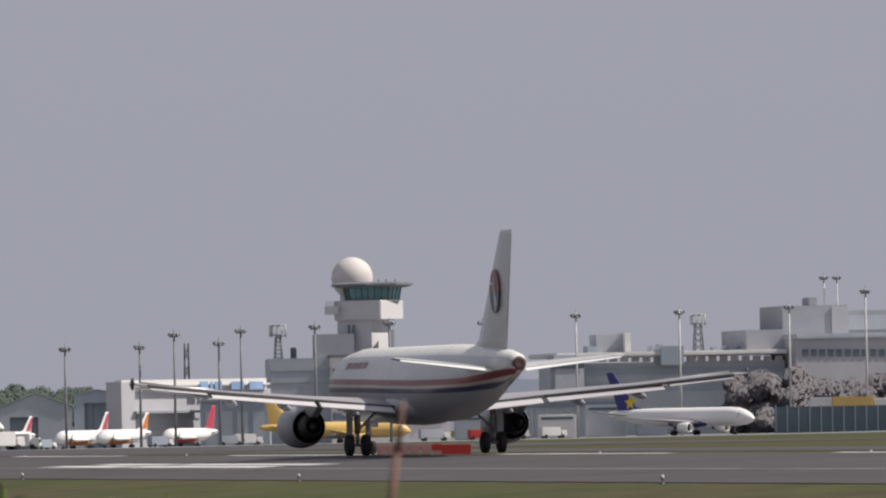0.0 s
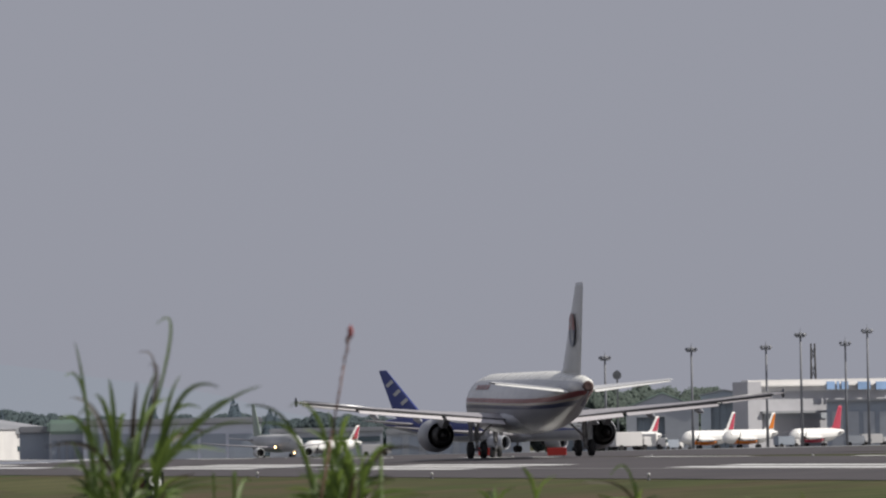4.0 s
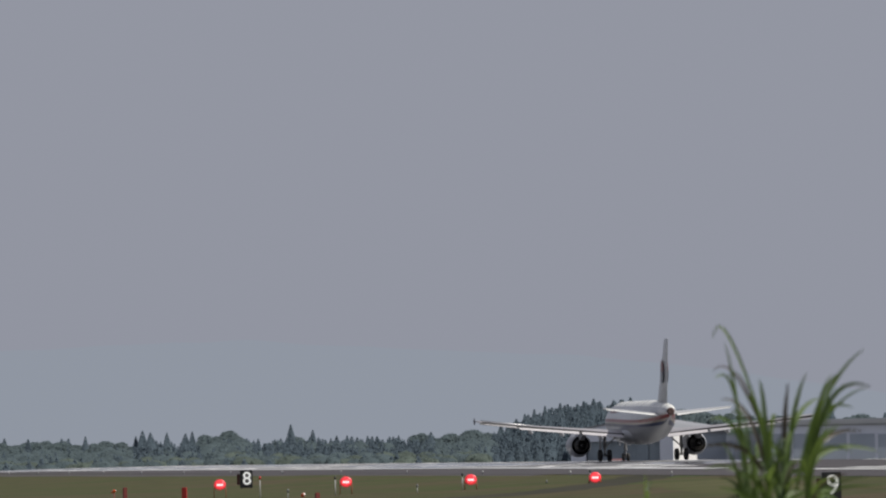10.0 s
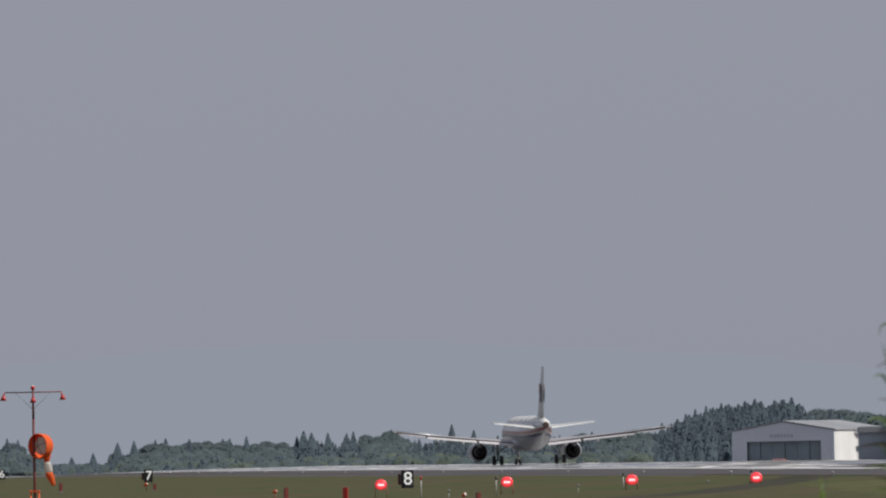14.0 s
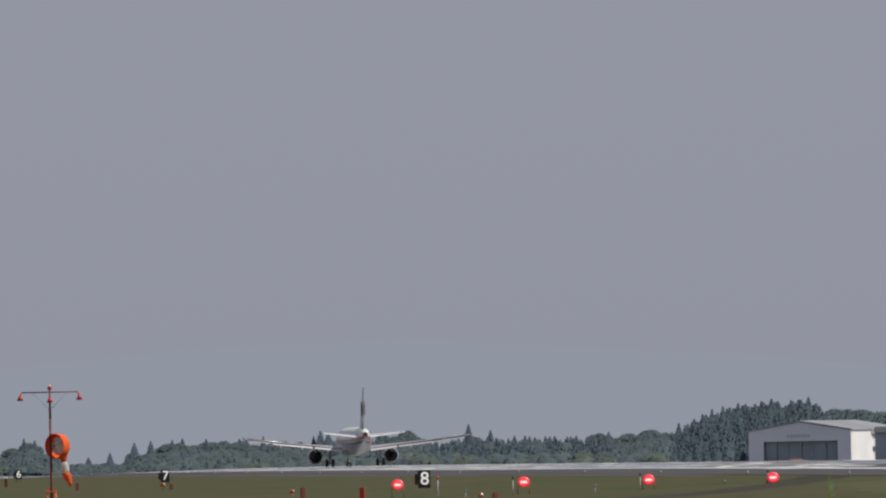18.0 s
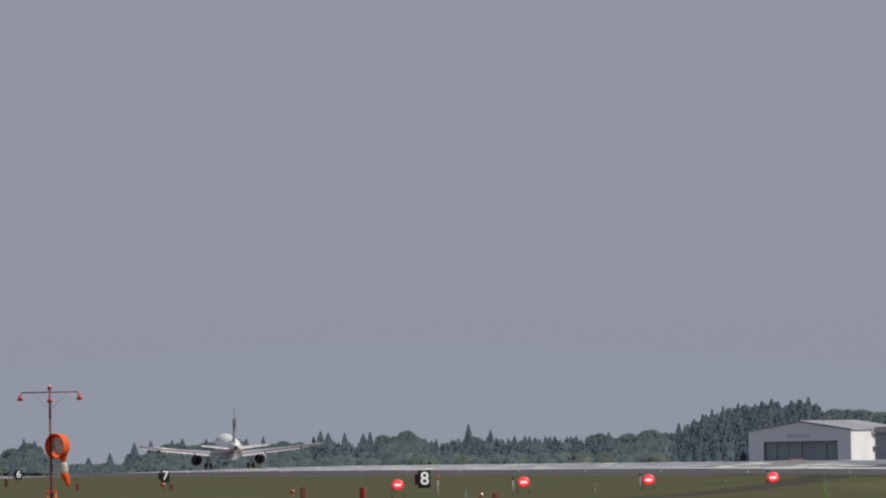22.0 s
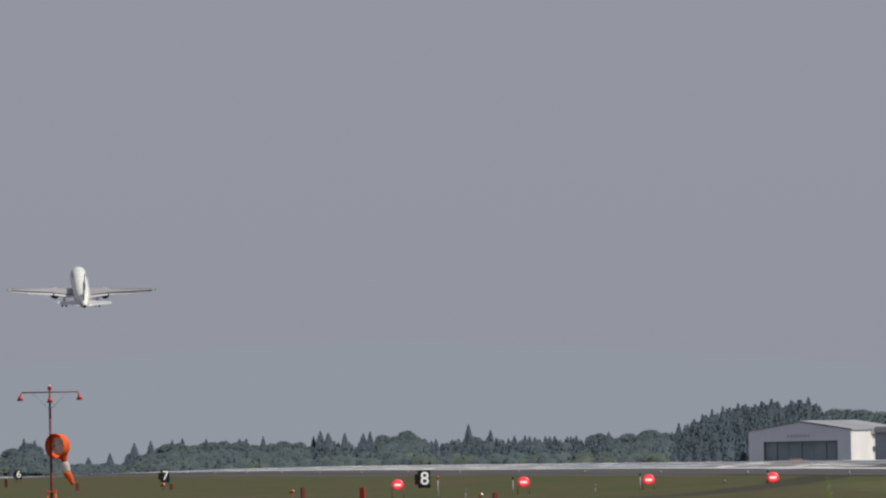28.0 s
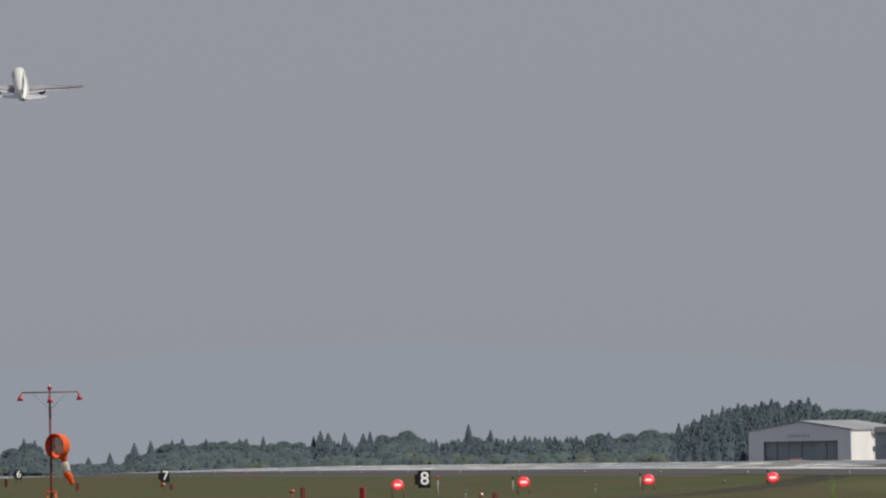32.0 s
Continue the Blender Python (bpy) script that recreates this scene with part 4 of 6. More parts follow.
for k in range(6):
    block(longh, "door_panel", 1668 + 50 * k, 1712 + 50 * k, 768, foot(1690 + 50 * k, 2440), 2439.8, 0.3, WALLB)
far_sheds = building("low_terminal_shed", 2080, 2450, "low pale shed with a dark window band")
block(far_sheds, "wall", 1990, 2190, 765, foot(2090, 2450) + 1, 2450, 30, WALLG)
block(far_sheds, "roof", 1988, 2192, 757, 766, 2449, 32, ROOFG, 0.3)
long_shed = building("long_low_shed", 2320, 2460, "long low grey shed beside the apron")
block(long_shed, "wall", 2196, 2450, 766, foot(2320, 2460) + 1, 2460, 30, WALLG)
block(long_shed, "roof", 2194, 2452, 757, 767, 2459, 32, ROOFG, 0.3)
for k in range(8):
    block(long_shed, "door", 2206 + 30 * k, 2224 + 30 * k, 774, foot(2320, 2460), 2459.7, 0.2, WALLB)
block(far_sheds, "window_band", 1995, 2185, 774, 783, 2449.7, 0.2, PANE)

# hangars behind the commuter apron
hangar(2488, 2560, 728, 716, 2380, 40, WALLB, ROOFG, "blue-grey gabled hangar with a dark door", (2500, 2548, 740))
hangar(2622, 2750, 722, 697, 2360, 45, WALLG, ROOFGREEN, "grey hangar with a pale green gabled roof", (2640, 2690, 738))
hangar(2754, 2838, 700, 692, 2370, 45, WALLB, ROOFG, "blue-grey hangar with a wide dark opening", (2772, 2832, 713))
bigh = building("airline_hangar", 2970, 2340, "large white hangar with a blue name along its roof edge", "hangar", 26)
block(bigh, "wall", 2838, 3100, 690, foot(2970, 2340) + 1, 2340, 3, DULLPANEL)
block(bigh, "roof", 2834, 3104, 671, 691, 2338, 5, WALLW, 1.2)
block(bigh, "door_band", 2864, 2975, 730, 741, 2339.7, 0.3, WALLG)
block(bigh, "canopy", 2862, 2977, 727, 731, 2336, 4, ROOFG)
block(bigh, "side_tower", 2836, 2860, 676, foot(2848, 2338), 2337, 6, DULLPANEL)
for k, (u0, w) in enumerate(((2975, 14), (2993, 4), (3001, 12), (3030, 22), (3062, 24))):
    block(bigh, "name_bar", u0, u0 + w, 675, 689, 2337.6, 0.2, BLUESIGN, 0, "blue shape of the hangar's name")
store = building("dark_store", 3036, 2330, "dark blue-grey store in front of the hangar")
block(store, "wall", 2975, 3098, 710, foot(3036, 2330) + 1, 2330, 8, WALLB)
block(store, "roof_edge", 2973, 3100, 706, 711, 2329, 10, ROOFG, 0.2)
for k in range(4):
    block(store, "shutter", 2984 + 28 * k, 3004 + 28 * k, 728, foot(3000, 2330), 2329.7, 0.2, WALLG)

# terminal
TERM = 2700
term = building("terminal", 3900, TERM, "long pale terminal with roof blocks, window rows and plant", "terminal", -6)
gt = foot(3900, TERM) + 2
block(term, "concourse", 3614, 4010, 640, gt, TERM + 6, 40, WALLG)
block(term, "roof_slab", 3604, 4014, 621, 629, TERM, 50, WALLW, 0.3)
for k in range(19):
    block(term, "window", 3640 + 19.5 * k, 3654 + 19.5 * k, 629, 640, TERM + 5.6, 0.3, PALEPOST)
block(term, "window_band", 3616, 4008, 650, 662, TERM + 5.7, 0.25, WALLB)
block(term, "window_band", 3616, 4008, 676, 690, TERM + 5.7, 0.25, WALLB)
block(term, "rotunda", 3594, 3656, 628, gt, TERM - 4, 16, WALLG, 1.5)
block(term, "rotunda_glass", 3596, 3654, 640, 652, TERM - 4.3, 0.4, PANE)
block(term, "penthouse", 3675, 3730, 592, 623, TERM + 12, 12, WALLG)
block(term, "penthouse_wall", 3726, 3736, 588, 622, TERM + 8, 14, WALLW)
block(term, "stair_head", 3660, 3676, 612, 624, TERM + 10, 8, WALLB)
block(term, "dark_block", 3790, 3830, 612, 645, TERM - 1, 12, WALLB)
block(term, "upper_storey", 3941, 4018, 583, 625, TERM + 10, 40, HAZECONCRETE)
block(term, "tall_block", 4005, 4120, 540, 625, TERM + 14, 36, HAZECONCRETE)
# paler panel laid on the front to stand for the block's sunlit side
block(term, "tall_block_side", 4092, 4121, 541, 625, TERM + 13.6, 0.3, DULLPANEL)
block(term, "lift_head", 4050, 4066, 526, 541, TERM + 20, 10, HAZECONCRETE, 0.3)
block(term, "east_block", 4119, 4270, 548, 592, TERM + 24, 34, HAZECONCRETE)
block(term, "east_window_band", 4121, 4268, 556, 582, TERM + 23.7, 0.25, WALLG)
block(term, "long_wing", 4030, 4290, 598, gt, TERM - 8, 40, DULLPANEL)
block(term, "long_wing_roof", 4026, 4294, 588, 600, TERM - 9, 42, WALLG, 0.6)
for k in range(16):
    block(term, "window", 4040 + 15 * k, 4050 + 15 * k, 618, 630, TERM - 8.3, 0.3, PANE)
for u, h in ((3700, 8), (3770, 9), (3784, 12), (3880, 7), (3900, 10), (3925, 8), (3985, 9)):
    block(term, "roof_plant", u, u + 9, 621 - h, 622, TERM + 20, 4, WALLB, 0.2)
for u in (4080, 4103):
    light_mast(u, 487, TERM + 30, True)
jetty = building("boarding_bridges", 3560, 2560, "low grey boarding bridges and service sheds on the apron")
for k, (u0, u1, v0) in enumerate(((3425, 3492, 734), (3500, 3560, 726), (3572, 3640, 733), (3655, 3730, 716), (3745, 3800, 724), (3905, 3990, 714))):
    block(jetty, "bridge", u0, u1, v0, foot(u0, 2560), 2560 + 6 * (k % 2), 5, (WALLG, WALLB, WALLW)[k % 3], 0.3)
    block(jetty, "bridge_window", u0 + 6, u1 - 6, v0 + 5, v0 + 9, 2559.6 + 6 * (k % 2), 0.2, PANE)
pier = building("boarding_pier", 3560, 2640, "long low pale boarding pier with a window strip", "building")
block(pier, "wall", 3424, 3724, 706, foot(3560, 2640) + 1, 2640, 14, WALLG)
block(pier, "roof", 3420, 3728, 699, 707, 2639, 16, WALLW, 0.4)
block(pier, "window_strip", 3428, 3720, 713, 721, 2639.7, 0.25, BANDGLASS)
for k in range(12):
    block(pier, "pier_column", 3430 + 26 * k, 3434 + 26 * k, 721, foot(3560, 2640), 2639.5, 0.4, PALEPOST)
van = building("yellow_white_bus", 4110, 2300, "long yellow and white apron bus", "bus")
block(van, "body", 4052, 4112, 702, 722, 2300, 2.5, WALLW, 0.3)
block(van, "yellow_flank", 4092, 4165, 701, 722, 2299.5, 2.5, YELLOW, 0.3)
block(van, "rear_body", 4166, 4230, 703, 722, 2300, 2.5, WALLW, 0.3)
screen = building("dark_green_screen_wall", 4100, 2250, "long dark green screen wall beside the apron", "wall")
block(screen, "wall", 3990, 4290, 717, foot(4100, 2250), 2250, 0.4, mat("dark_green_screen", (0.1, 0.145, 0.17), 0.7, grain=0.5, vary=0.15))
for k in range(15):
    block(screen, "post", 3992 + 20 * k, 3994 + 20 * k, 716, foot(4100, 2250), 2249.7, 0.3, WALLB)

# ---------------------------------------------------------------- runway things


def mark(name, x0, x1, y0, y1, label):
    bm = bmesh.new()
    xs, ys = between(CROSS, x0, x1), between(CROWN, y0, y1)
    grid = [[bm.verts.new((x, y, height(x, y) + 0.045)) for x in xs] for y in ys]
    for j in range(len(ys) - 1):
        for i in range(len(xs) - 1):
            bm.faces.new((grid[j][i], grid[j][i + 1], grid[j + 1][i + 1], grid[j + 1][i]))
    ob = part(name, bm, MARK, runway)
    return ob


for k in range(-4, 38):
    mark("centre_line_dash", 127.3, 128.7, 445 + 61 * k, 478 + 61 * k, "")
for s in (-1, 1):
    for near, far in ((13.0, 14.7), (15.9, 17.6), (18.8, 20.5)):
        a, b = sorted((128 + s * near, 128 + s * far))
        if near < 18:
            mark("aiming_mark", a, b, 461, 513, "")
        for y0, y1 in ((558, 610), (634, 690), (790, 812)):
            mark("touchdown_mark", a, b, y0, y1, "")
    a, b = sorted((128 + s * 18.4, 128 + s * 19.1))
    mark("edge_line", a, b, 80, 740, "").data.materials[0] = WORNMARK
    # far edge line widened into a pale band to stand for mirage glare
    mark("edge_band", a - 0.8, b + 0.8, 740, 2400, "").data.materials[0] = STREAKMARK
sheet("taxiway", [215, 240], between(CROWN, 100, 2600, range(100, 2600, 200)), 0.03, ASPHALT, "grey asphalt parallel taxiway")
sheet("taxiway_link", between(CROSS, 172, 342), between(CROWN, 1040, 1560), 0.034, ASPHALT, "asphalt taxiway link to the runway")
sheet("apron", between(CROSS, 300, 900), between(CROWN, 1500, 2750, range(1500, 2750, 200)), 0.03, CONCRETE, "pale concrete aircraft apron")


def trail(name, line, wide, lift, material, label):
    """A worn strip that follows the ground along a bent line of plan points."""
    bm = bmesh.new()
    rows = []
    for k in range(len(line) * 6 - 5):
        f, q = k / 6, min(k // 6, len(line) - 2)
        a, b = Vector(line[q]), Vector(line[q + 1])
        p, d = a.lerp(b, f - q), (b - a).normalized()
        w = wide * (0.5 + 0.16 * noise.noise((k * 0.7, wide, 0)))
        ends = [p + Vector((-d.y, d.x)) * (w * e) for e in (-1, -0.3, 0.4, 1)]
        rows.append([bm.verts.new((e.x, e.y, height(e.x, e.y) + up)) for e, up in zip(ends, (-0.02, lift, lift, -0.02))])
    for a, b in zip(rows, rows[1:]):
        for i in range(3):
            bm.faces.new((a[i], a[i + 1], b[i + 1], b[i])).smooth = True
    return tagged(part(name, fixed(bm), material), label, kind="structure")


trail("service_path", [(48, 545), (66, 580), (79, 618), (90, 660), (99, 705)], 7.0, 0.025, DIRT, "trodden earth path running out to the runway edge")
trail("paved_verge", [(99, 760), (97, 950), (95.5, 1100), (95, 1300), (95, 1700), (95, 2100)], 8.0, 0.02, ASPHALT, "worn paved verge along the runway edge")
trail("dry_verge", [(83, 540), (87, 590), (92, 640)], 10.0, 0.02, STRAW, "patch of paler dry mown grass beside the path")


def edge_light(x, y):
    t = thing("runway_edge_light", pose(x, y, height(x, y)), "small runway edge light on a short stem", "runway light", "runway edge lights")
    bm = bmesh.new()
    tube(bm, (0, 0, 0), (0, 0, 0.2), 0.035, 0.035, 8)
    tube(bm, (0, 0, 0), (0, 0, 0.05), 0.1, 0.09, 10)
    part("stem", bm, POST, t)
    bm = bmesh.new()
    tube(bm, (0, 0, 0.2), (0, 0, 0.36), 0.085, 0.06, 10)
    part("lamp_glass", bm, PALEPOST, t)
    return t


first = edge_light(97.2, 340)
for k in range(1, 24):
    y = 340 + 57.5 * k
    copy_thing(first, pose(97.2, y, height(97.2, y)))
for k in range(24):
    y = 340 + 57.5 * k
    copy_thing(first, pose(158.9, y, height(158.9, y)))


def digit_bm(text, size):
    cu = bpy.data.curves.new("digit", "FONT")
    cu.body, cu.size, cu.extrude, cu.align_x, cu.align_y = text, size, 0.015, "CENTER", "CENTER"
    cu.offset = 0.012
    ob = bpy.data.objects.new("digit", cu)
    me = bpy.data.meshes.new_from_object(ob)
    bm = bmesh.new()
    bm.from_mesh(me)
    bpy.data.objects.remove(ob)
    bpy.data.curves.remove(cu)
    bpy.data.meshes.remove(me)
    bmesh.ops.transform(bm, matrix=Matrix.Rotation(math.pi / 2, 4, "X"), verts=bm.verts)
    return bm


def distance_board(text, u, v, reach, tall):
    x, y = spot(u, reach)
    z = height(x, y)
    t = thing("distance_board", pose(x, y, z, 0, 0, -5), "black runway distance board with a white figure, on low legs", "sign", "runway distance boards")
    c = level(u, v, reach) - z
    w = tall * 0.7
    bm = bmesh.new()
    box(bm, (0, 0.3, c), (w, 0.55, tall), bevel=0.03)
    part("panel", bm, SIGNBLACK, t)
    bm = bmesh.new()
    box(bm, (-w / 2 - 0.14, 0.3, c - tall * 0.02), (0.26, 0.4, tall * 0.6), bevel=0.03)
    part("side_box", bm, mat("faded_maroon", (0.09, 0.03, 0.03), 0.7, vary=0.2), t)
    bm = digit_bm(text, tall * 1.02)
    part("figure", bm, SIGNLIT, t, "white figure " + text).location = (0.05, 0.0, c)
    for s in (-1, 1):
        bm = bmesh.new()
        tube(bm, (s * w * 0.35, 0.3, 0), (s * w * 0.35, 0.3, c - tall / 2 + 0.05), 0.06, 0.06, 8)
        part("leg", bm, POST, t)
    return t


distance_board("9", 1785, 860, 497, 1.45)
distance_board("8", 750, 848, 794, 1.5)
distance_board("7", 292, 842.5, 1099, 1.45)
distance_board("6", 33, 840, 1402, 1.45)


RUSTLEG = mat("faded_orange_leg", (0.36, 0.12, 0.06), 0.7, grain=3, vary=0.2)


def slope_light(u, v, reach):
    x, y = spot(u, reach)
    z = height(x, y)
    t = thing("approach_slope_light", pose(x, y, z, 0, 0, -5), "red glowing approach slope light unit on orange legs", "approach light", "approach slope light units")
    c = level(u, v, reach) - z
    bm = bmesh.new()
    box(bm, (0, 0.55, c - 0.05), (0.8, 1.0, 0.5), bevel=0.06)
    part("housing", bm, AVORANGE, t)
    # halo of the lamp's glare, built as a dimly glowing disc
    bm = bmesh.new()
    loops = [[Vector((0.43 * f * math.cos(2 * math.pi * k / 20), -0.02 - d, c + 0.38 * f * math.sin(2 * math.pi * k / 20))) for k in range(20)] for f, d in ((1, 0), (0.98, 0.05), (0.68, 0.09))]
    rings(bm, loops)
    part("lens_hood", fixed(bm), DEEPLAMP, t, "red halo of the lamp's glare")
    bm = bmesh.new()
    loops = [[Vector((0.31 * f * math.cos(2 * math.pi * k / 20), -0.11 - d, c - 0.02 + 0.25 * f * math.sin(2 * math.pi * k / 20))) for k in range(20)] for f, d in ((1, 0), (0.9, 0.03))]
    rings(bm, loops)
    part("lens", fixed(bm), REDLAMP, t, "brighter red lens")
    for k in (-1, 0, 1):
        bm = bmesh.new()
        tube(bm, (0.15 * k, -0.14, c - 0.02), (0.15 * k, -0.17, c - 0.02), 0.085, 0.07, 12)
        part("lamp", bm, HOTLAMP, t, "bright lamp")
    for sx in (-0.42, 0.42):
        for sy in (0.15, 0.95):
            bm = bmesh.new()
            tube(bm, (sx, sy, 0), (sx, sy, c - 0.2), 0.025, 0.025, 6)
            part("leg", bm, RUSTLEG, t)
    return t


for u, v in ((703, 858), (926, 853), (1147, 849), (1367, 845)):
    slope_light(u, v, 671)


def marker_post(u, v0, v1, reach, tip):
    x, y = spot(u, reach)
    z = height(x, y)
    top = level(u, v0, reach) - z
    t = thing("marker_post", pose(x, y, z), "thin white marker post with a dark cap in the grass", "post", "marker posts")
    bm = bmesh.new()
    tube(bm, (0, 0, 0), (0, 0, top - 0.2), 0.035, 0.03, 8)
    part("stem", bm, PALEPOST, t)
    bm = bmesh.new()
    tube(bm, (0, 0, top - 0.24), (0, 0, top), 0.065, 0.06, 8)
    part("cap", bm, tip, t)


for u, v, r, tip in ((774, 843, 640, SIGNRED), (823, 866, 640, POST), (907, 843, 655, SIGNBLACK), (1052, 857, 655, POST), (1132, 837, 668, SIGNBLACK), (1281, 850, 690, POST),
                     (1358, 831, 675, SIGNBLACK), (1510, 843, 730, SIGNBLACK)):
    marker_post(u, v, 0, r, tip)


def marker_box(u, v, reach, w, h, material, label):
    x, y = spot(u, reach)
    z = height(x, y)
    t = thing("marker_box", pose(x, y, z, 0, 0, random.uniform(-25, 15)), label, "marker")
    top = max(level(u, v - 0.5 * h, reach) - z, 0.25)
    s = 0.8 * w * reach / FAR
    bm = bmesh.new()
    box(bm, (0, 0, top * 0.55), (s, s * 0.8, top * 0.9), bevel=min(0.05, s * 0.1))
    part("case", bm, material, t)
    bm = bmesh.new()
    box(bm, (0, 0, top * 0.07), (s * 1.15, s, top * 0.14), bevel=0.01)
    part("plinth", bm, CONCRETE, t)


DULLRED = mat("dull_red_paint", (0.2, 0.035, 0.03), 0.6, grain=2, vary=0.2)
for u, v, r, w, h, m, words in ((640, 873, 480, 11, 20, SIGNRED, "small red cabinet in the grass"), (535, 872, 520, 9, 18, DULLRED, "small dull red cabinet in the grass"),
                                (875, 879, 475, 10, 14, DULLRED, "low red cabinet in the grass"), (303, 863, 900, 7, 12, DULLRED, "small red cabinet beside the distance board"),
                                (137, 860, 900, 7, 10, DULLRED, "dull red cabinet in the grass"),
                                (11, 853, 1150, 6, 10, DULLRED, "dull red cabinet in the far grass")):
    marker_box(u, v, r, w, h, m, words)


def low_lamp(u, v, reach, size, face, label, lean):
    """A conical lamp head on a short stem, tipped up towards the approach."""
    x, y = spot(u, reach)
    z = height(x, y)
    t = thing("approach_lamp", pose(x, y, z, 0, 0, lean), label, "lamp", "low approach lamps")
    c, r = max(level(u, v, reach) - z, 0.25), size * reach / FAR
    bm = bmesh.new()
    tube(bm, (0, 0, 0), (0, 0, c), 0.04, 0.03, 8)
    part("stem", bm, DULLRED, t)
    tip = Matrix.Translation((0, 0, c)) @ Euler((radians(-25), 0, radians(68))).to_matrix().to_4x4()
    bm = bmesh.new()
    lathe(bm, [(-0.9 * r, 0.8 * r), (-0.8 * r, 0.85 * r), (0.2 * r, 0.95 * r), (1.9 * r, 0.3 * r)], 14)
    bmesh.ops.transform(bm, matrix=tip, verts=bm.verts)
    head = part("head", fixed(bm), AVORANGE, t)
    bm = bmesh.new()
    lathe(bm, [(-0.94 * r, 0.72 * r), (-1.06 * r, 0.5 * r), (-1.1 * r, 0.1 * r)], 14)
    bmesh.ops.transform(bm, matrix=tip, verts=bm.verts)
    part("lens", fixed(bm), face, head, "pale lens")


for u, v, r, size, face, words, lean in ((516, 870, 520, 3.0, SIGNWHITE, "orange approach lamp with a pale lens in the grass", 10), (850, 876, 478, 3.4, SIGNWHITE, "orange approach lamp with a pale lens in the grass", -30),
                                         (288, 858, 900, 3.0, SIGNWHITE, "small orange lamp with a pale lens under the distance board", 0)):
    low_lamp(u, v, r, size, face, words, lean)


def red_sign(u, v0, v1, w, reach):
    x, y = spot(u, reach)
    z = height(x, y)
    t = thing("holding_sign", pose(x, y, z, 0, 0, -14), "red mandatory holding sign box beside the runway", "sign", "red holding signs")
    s, top, low = w * reach / FAR, level(u, v0, reach) - z, level(u, v1, reach) - z
    bm = bmesh.new()
    box(bm, (0, 0, 0.5 * (top + max(low, 0.15))), (s, 0.5, top - max(low, 0.15)), bevel=0.05)
    part("face", bm, SIGNRED, t)
    for k in (-1, 1):
        bm = bmesh.new()
        tube(bm, (k * s * 0.35, 0, 0), (k * s * 0.35, 0, max(low, 0.15) + 0.05), 0.05, 0.05, 8)
        part("leg", bm, POST, t)


for u, v0, v1, w, r in ((3428, 786, 806, 52, 700), (2371, 793, 806, 24, 1060), (2498, 792, 806, 34, 1020)):
    red_sign(u, v0, v1, w, r)

fx, fy = spot(3346, 830)
rail = thing("low_barrier", pose(fx, fy, height(fx, fy), 0, 0, -14), "long low red and white barrier, paled for the haze, beside the taxiway", "barrier")
# red paled to pink, with the heat haze put into the colour
HAZERED = mat("hazed_red", (0.5, 0.27, 0.27), 0.6, grain=1.5, vary=0.15)
for k in range(6):
    bm = bmesh.new()
    box(bm, (-2.5 + k * 0.98, 0, 0.55), (0.95, 0.3, 0.62), bevel=0.06)
    part("barrier_block", bm, HAZERED if k < 5 else SIGNRED, rail)
    bm = bmesh.new()
    box(bm, (-2.5 + k * 0.98, 0, 0.13), (0.7, 0.42, 0.26), bevel=0.03)
    part("barrier_foot", bm, HAZERED, rail)

# windsock
WS = 372
wx, wy = spot(91, WS)
wz0 = height(wx, wy)
sock = thing("windsock", pose(wx, wy, wz0, 0, 0, -4), "orange and white windsock on a red mast with three lamps", "windsock")
up = lambda v: level(91, v, WS) - wz0
k1 = WS / FAR
bm = bmesh.new()
tube(bm, (0, 0, 0), (0, 0, up(742)), 0.055, 0.05, 10)
tube(bm, (0, 0, up(742)), (0, 0, up(688)), 0.05, 0.036, 10)
part("mast", bm, mat("mast_dark_red", (0.15, 0.028, 0.026), 0.55, vary=0.15), sock)
MASTRED = bpy.data.materials["mast_dark_red"]
bm = bmesh.new()
tube(bm, (-50 * k1, 0, up(694.5)), (50 * k1, 0, up(694.5)), 0.024, 0.024, 8)
part("cross_arm", bm, MASTRED, sock)
for s in (-1, 1):
    bm = bmesh.new()
    tube(bm, (s * 31 * k1, 0, up(695)), (s * 2 * k1, 0, up(724)), 0.008, 0.008, 6)
    part("arm_brace", bm, POST, sock)
for s in (-1, 0, 1):
    bm = bmesh.new()
    zt = up(695 if s else 699)
    tube(bm, (s * 50 * k1, -0.05, zt), (s * 52 * k1, -0.05, zt - 6 * k1), 0.03, 0.03, 6)
    tube(bm, (s * 52 * k1, -0.05, zt - 5 * k1), (s * 52.5 * k1, -0.05, zt - 14 * k1), 0.05, 0.13, 12)
    part("lamp_shade", bm, SIGNRED, sock)
bm = bmesh.new()
bmesh.ops.create_uvsphere(bm, u_segments=12, v_segments=8, radius=0.09, matrix=Matrix.Translation((0, 0, up(687))))
part("obstruction_lamp", bm, SIGNRED, sock)
bm = bmesh.new()
tube(bm, (0, 0, up(686)), (0, 0, up(682)), 0.04, 0.03, 8)
part("lamp_cap", bm, SIGNWHITE, sock, "white cap of the lamp")
bm = bmesh.new()
for dx in (-0.16, 0.16):
    for dy in (-0.16, 0.16):
        tube(bm, (dx, dy, 0), (dx, dy, up(868)), 0.03, 0.03, 6)
box(bm, (0, 0, up(870)), (0.42, 0.42, 0.06))
part("base_frame", bm, AVORANGE, sock)
hub = thing("sock_frame", pose(0, 0, up(790)), "", "")
hub.parent = sock
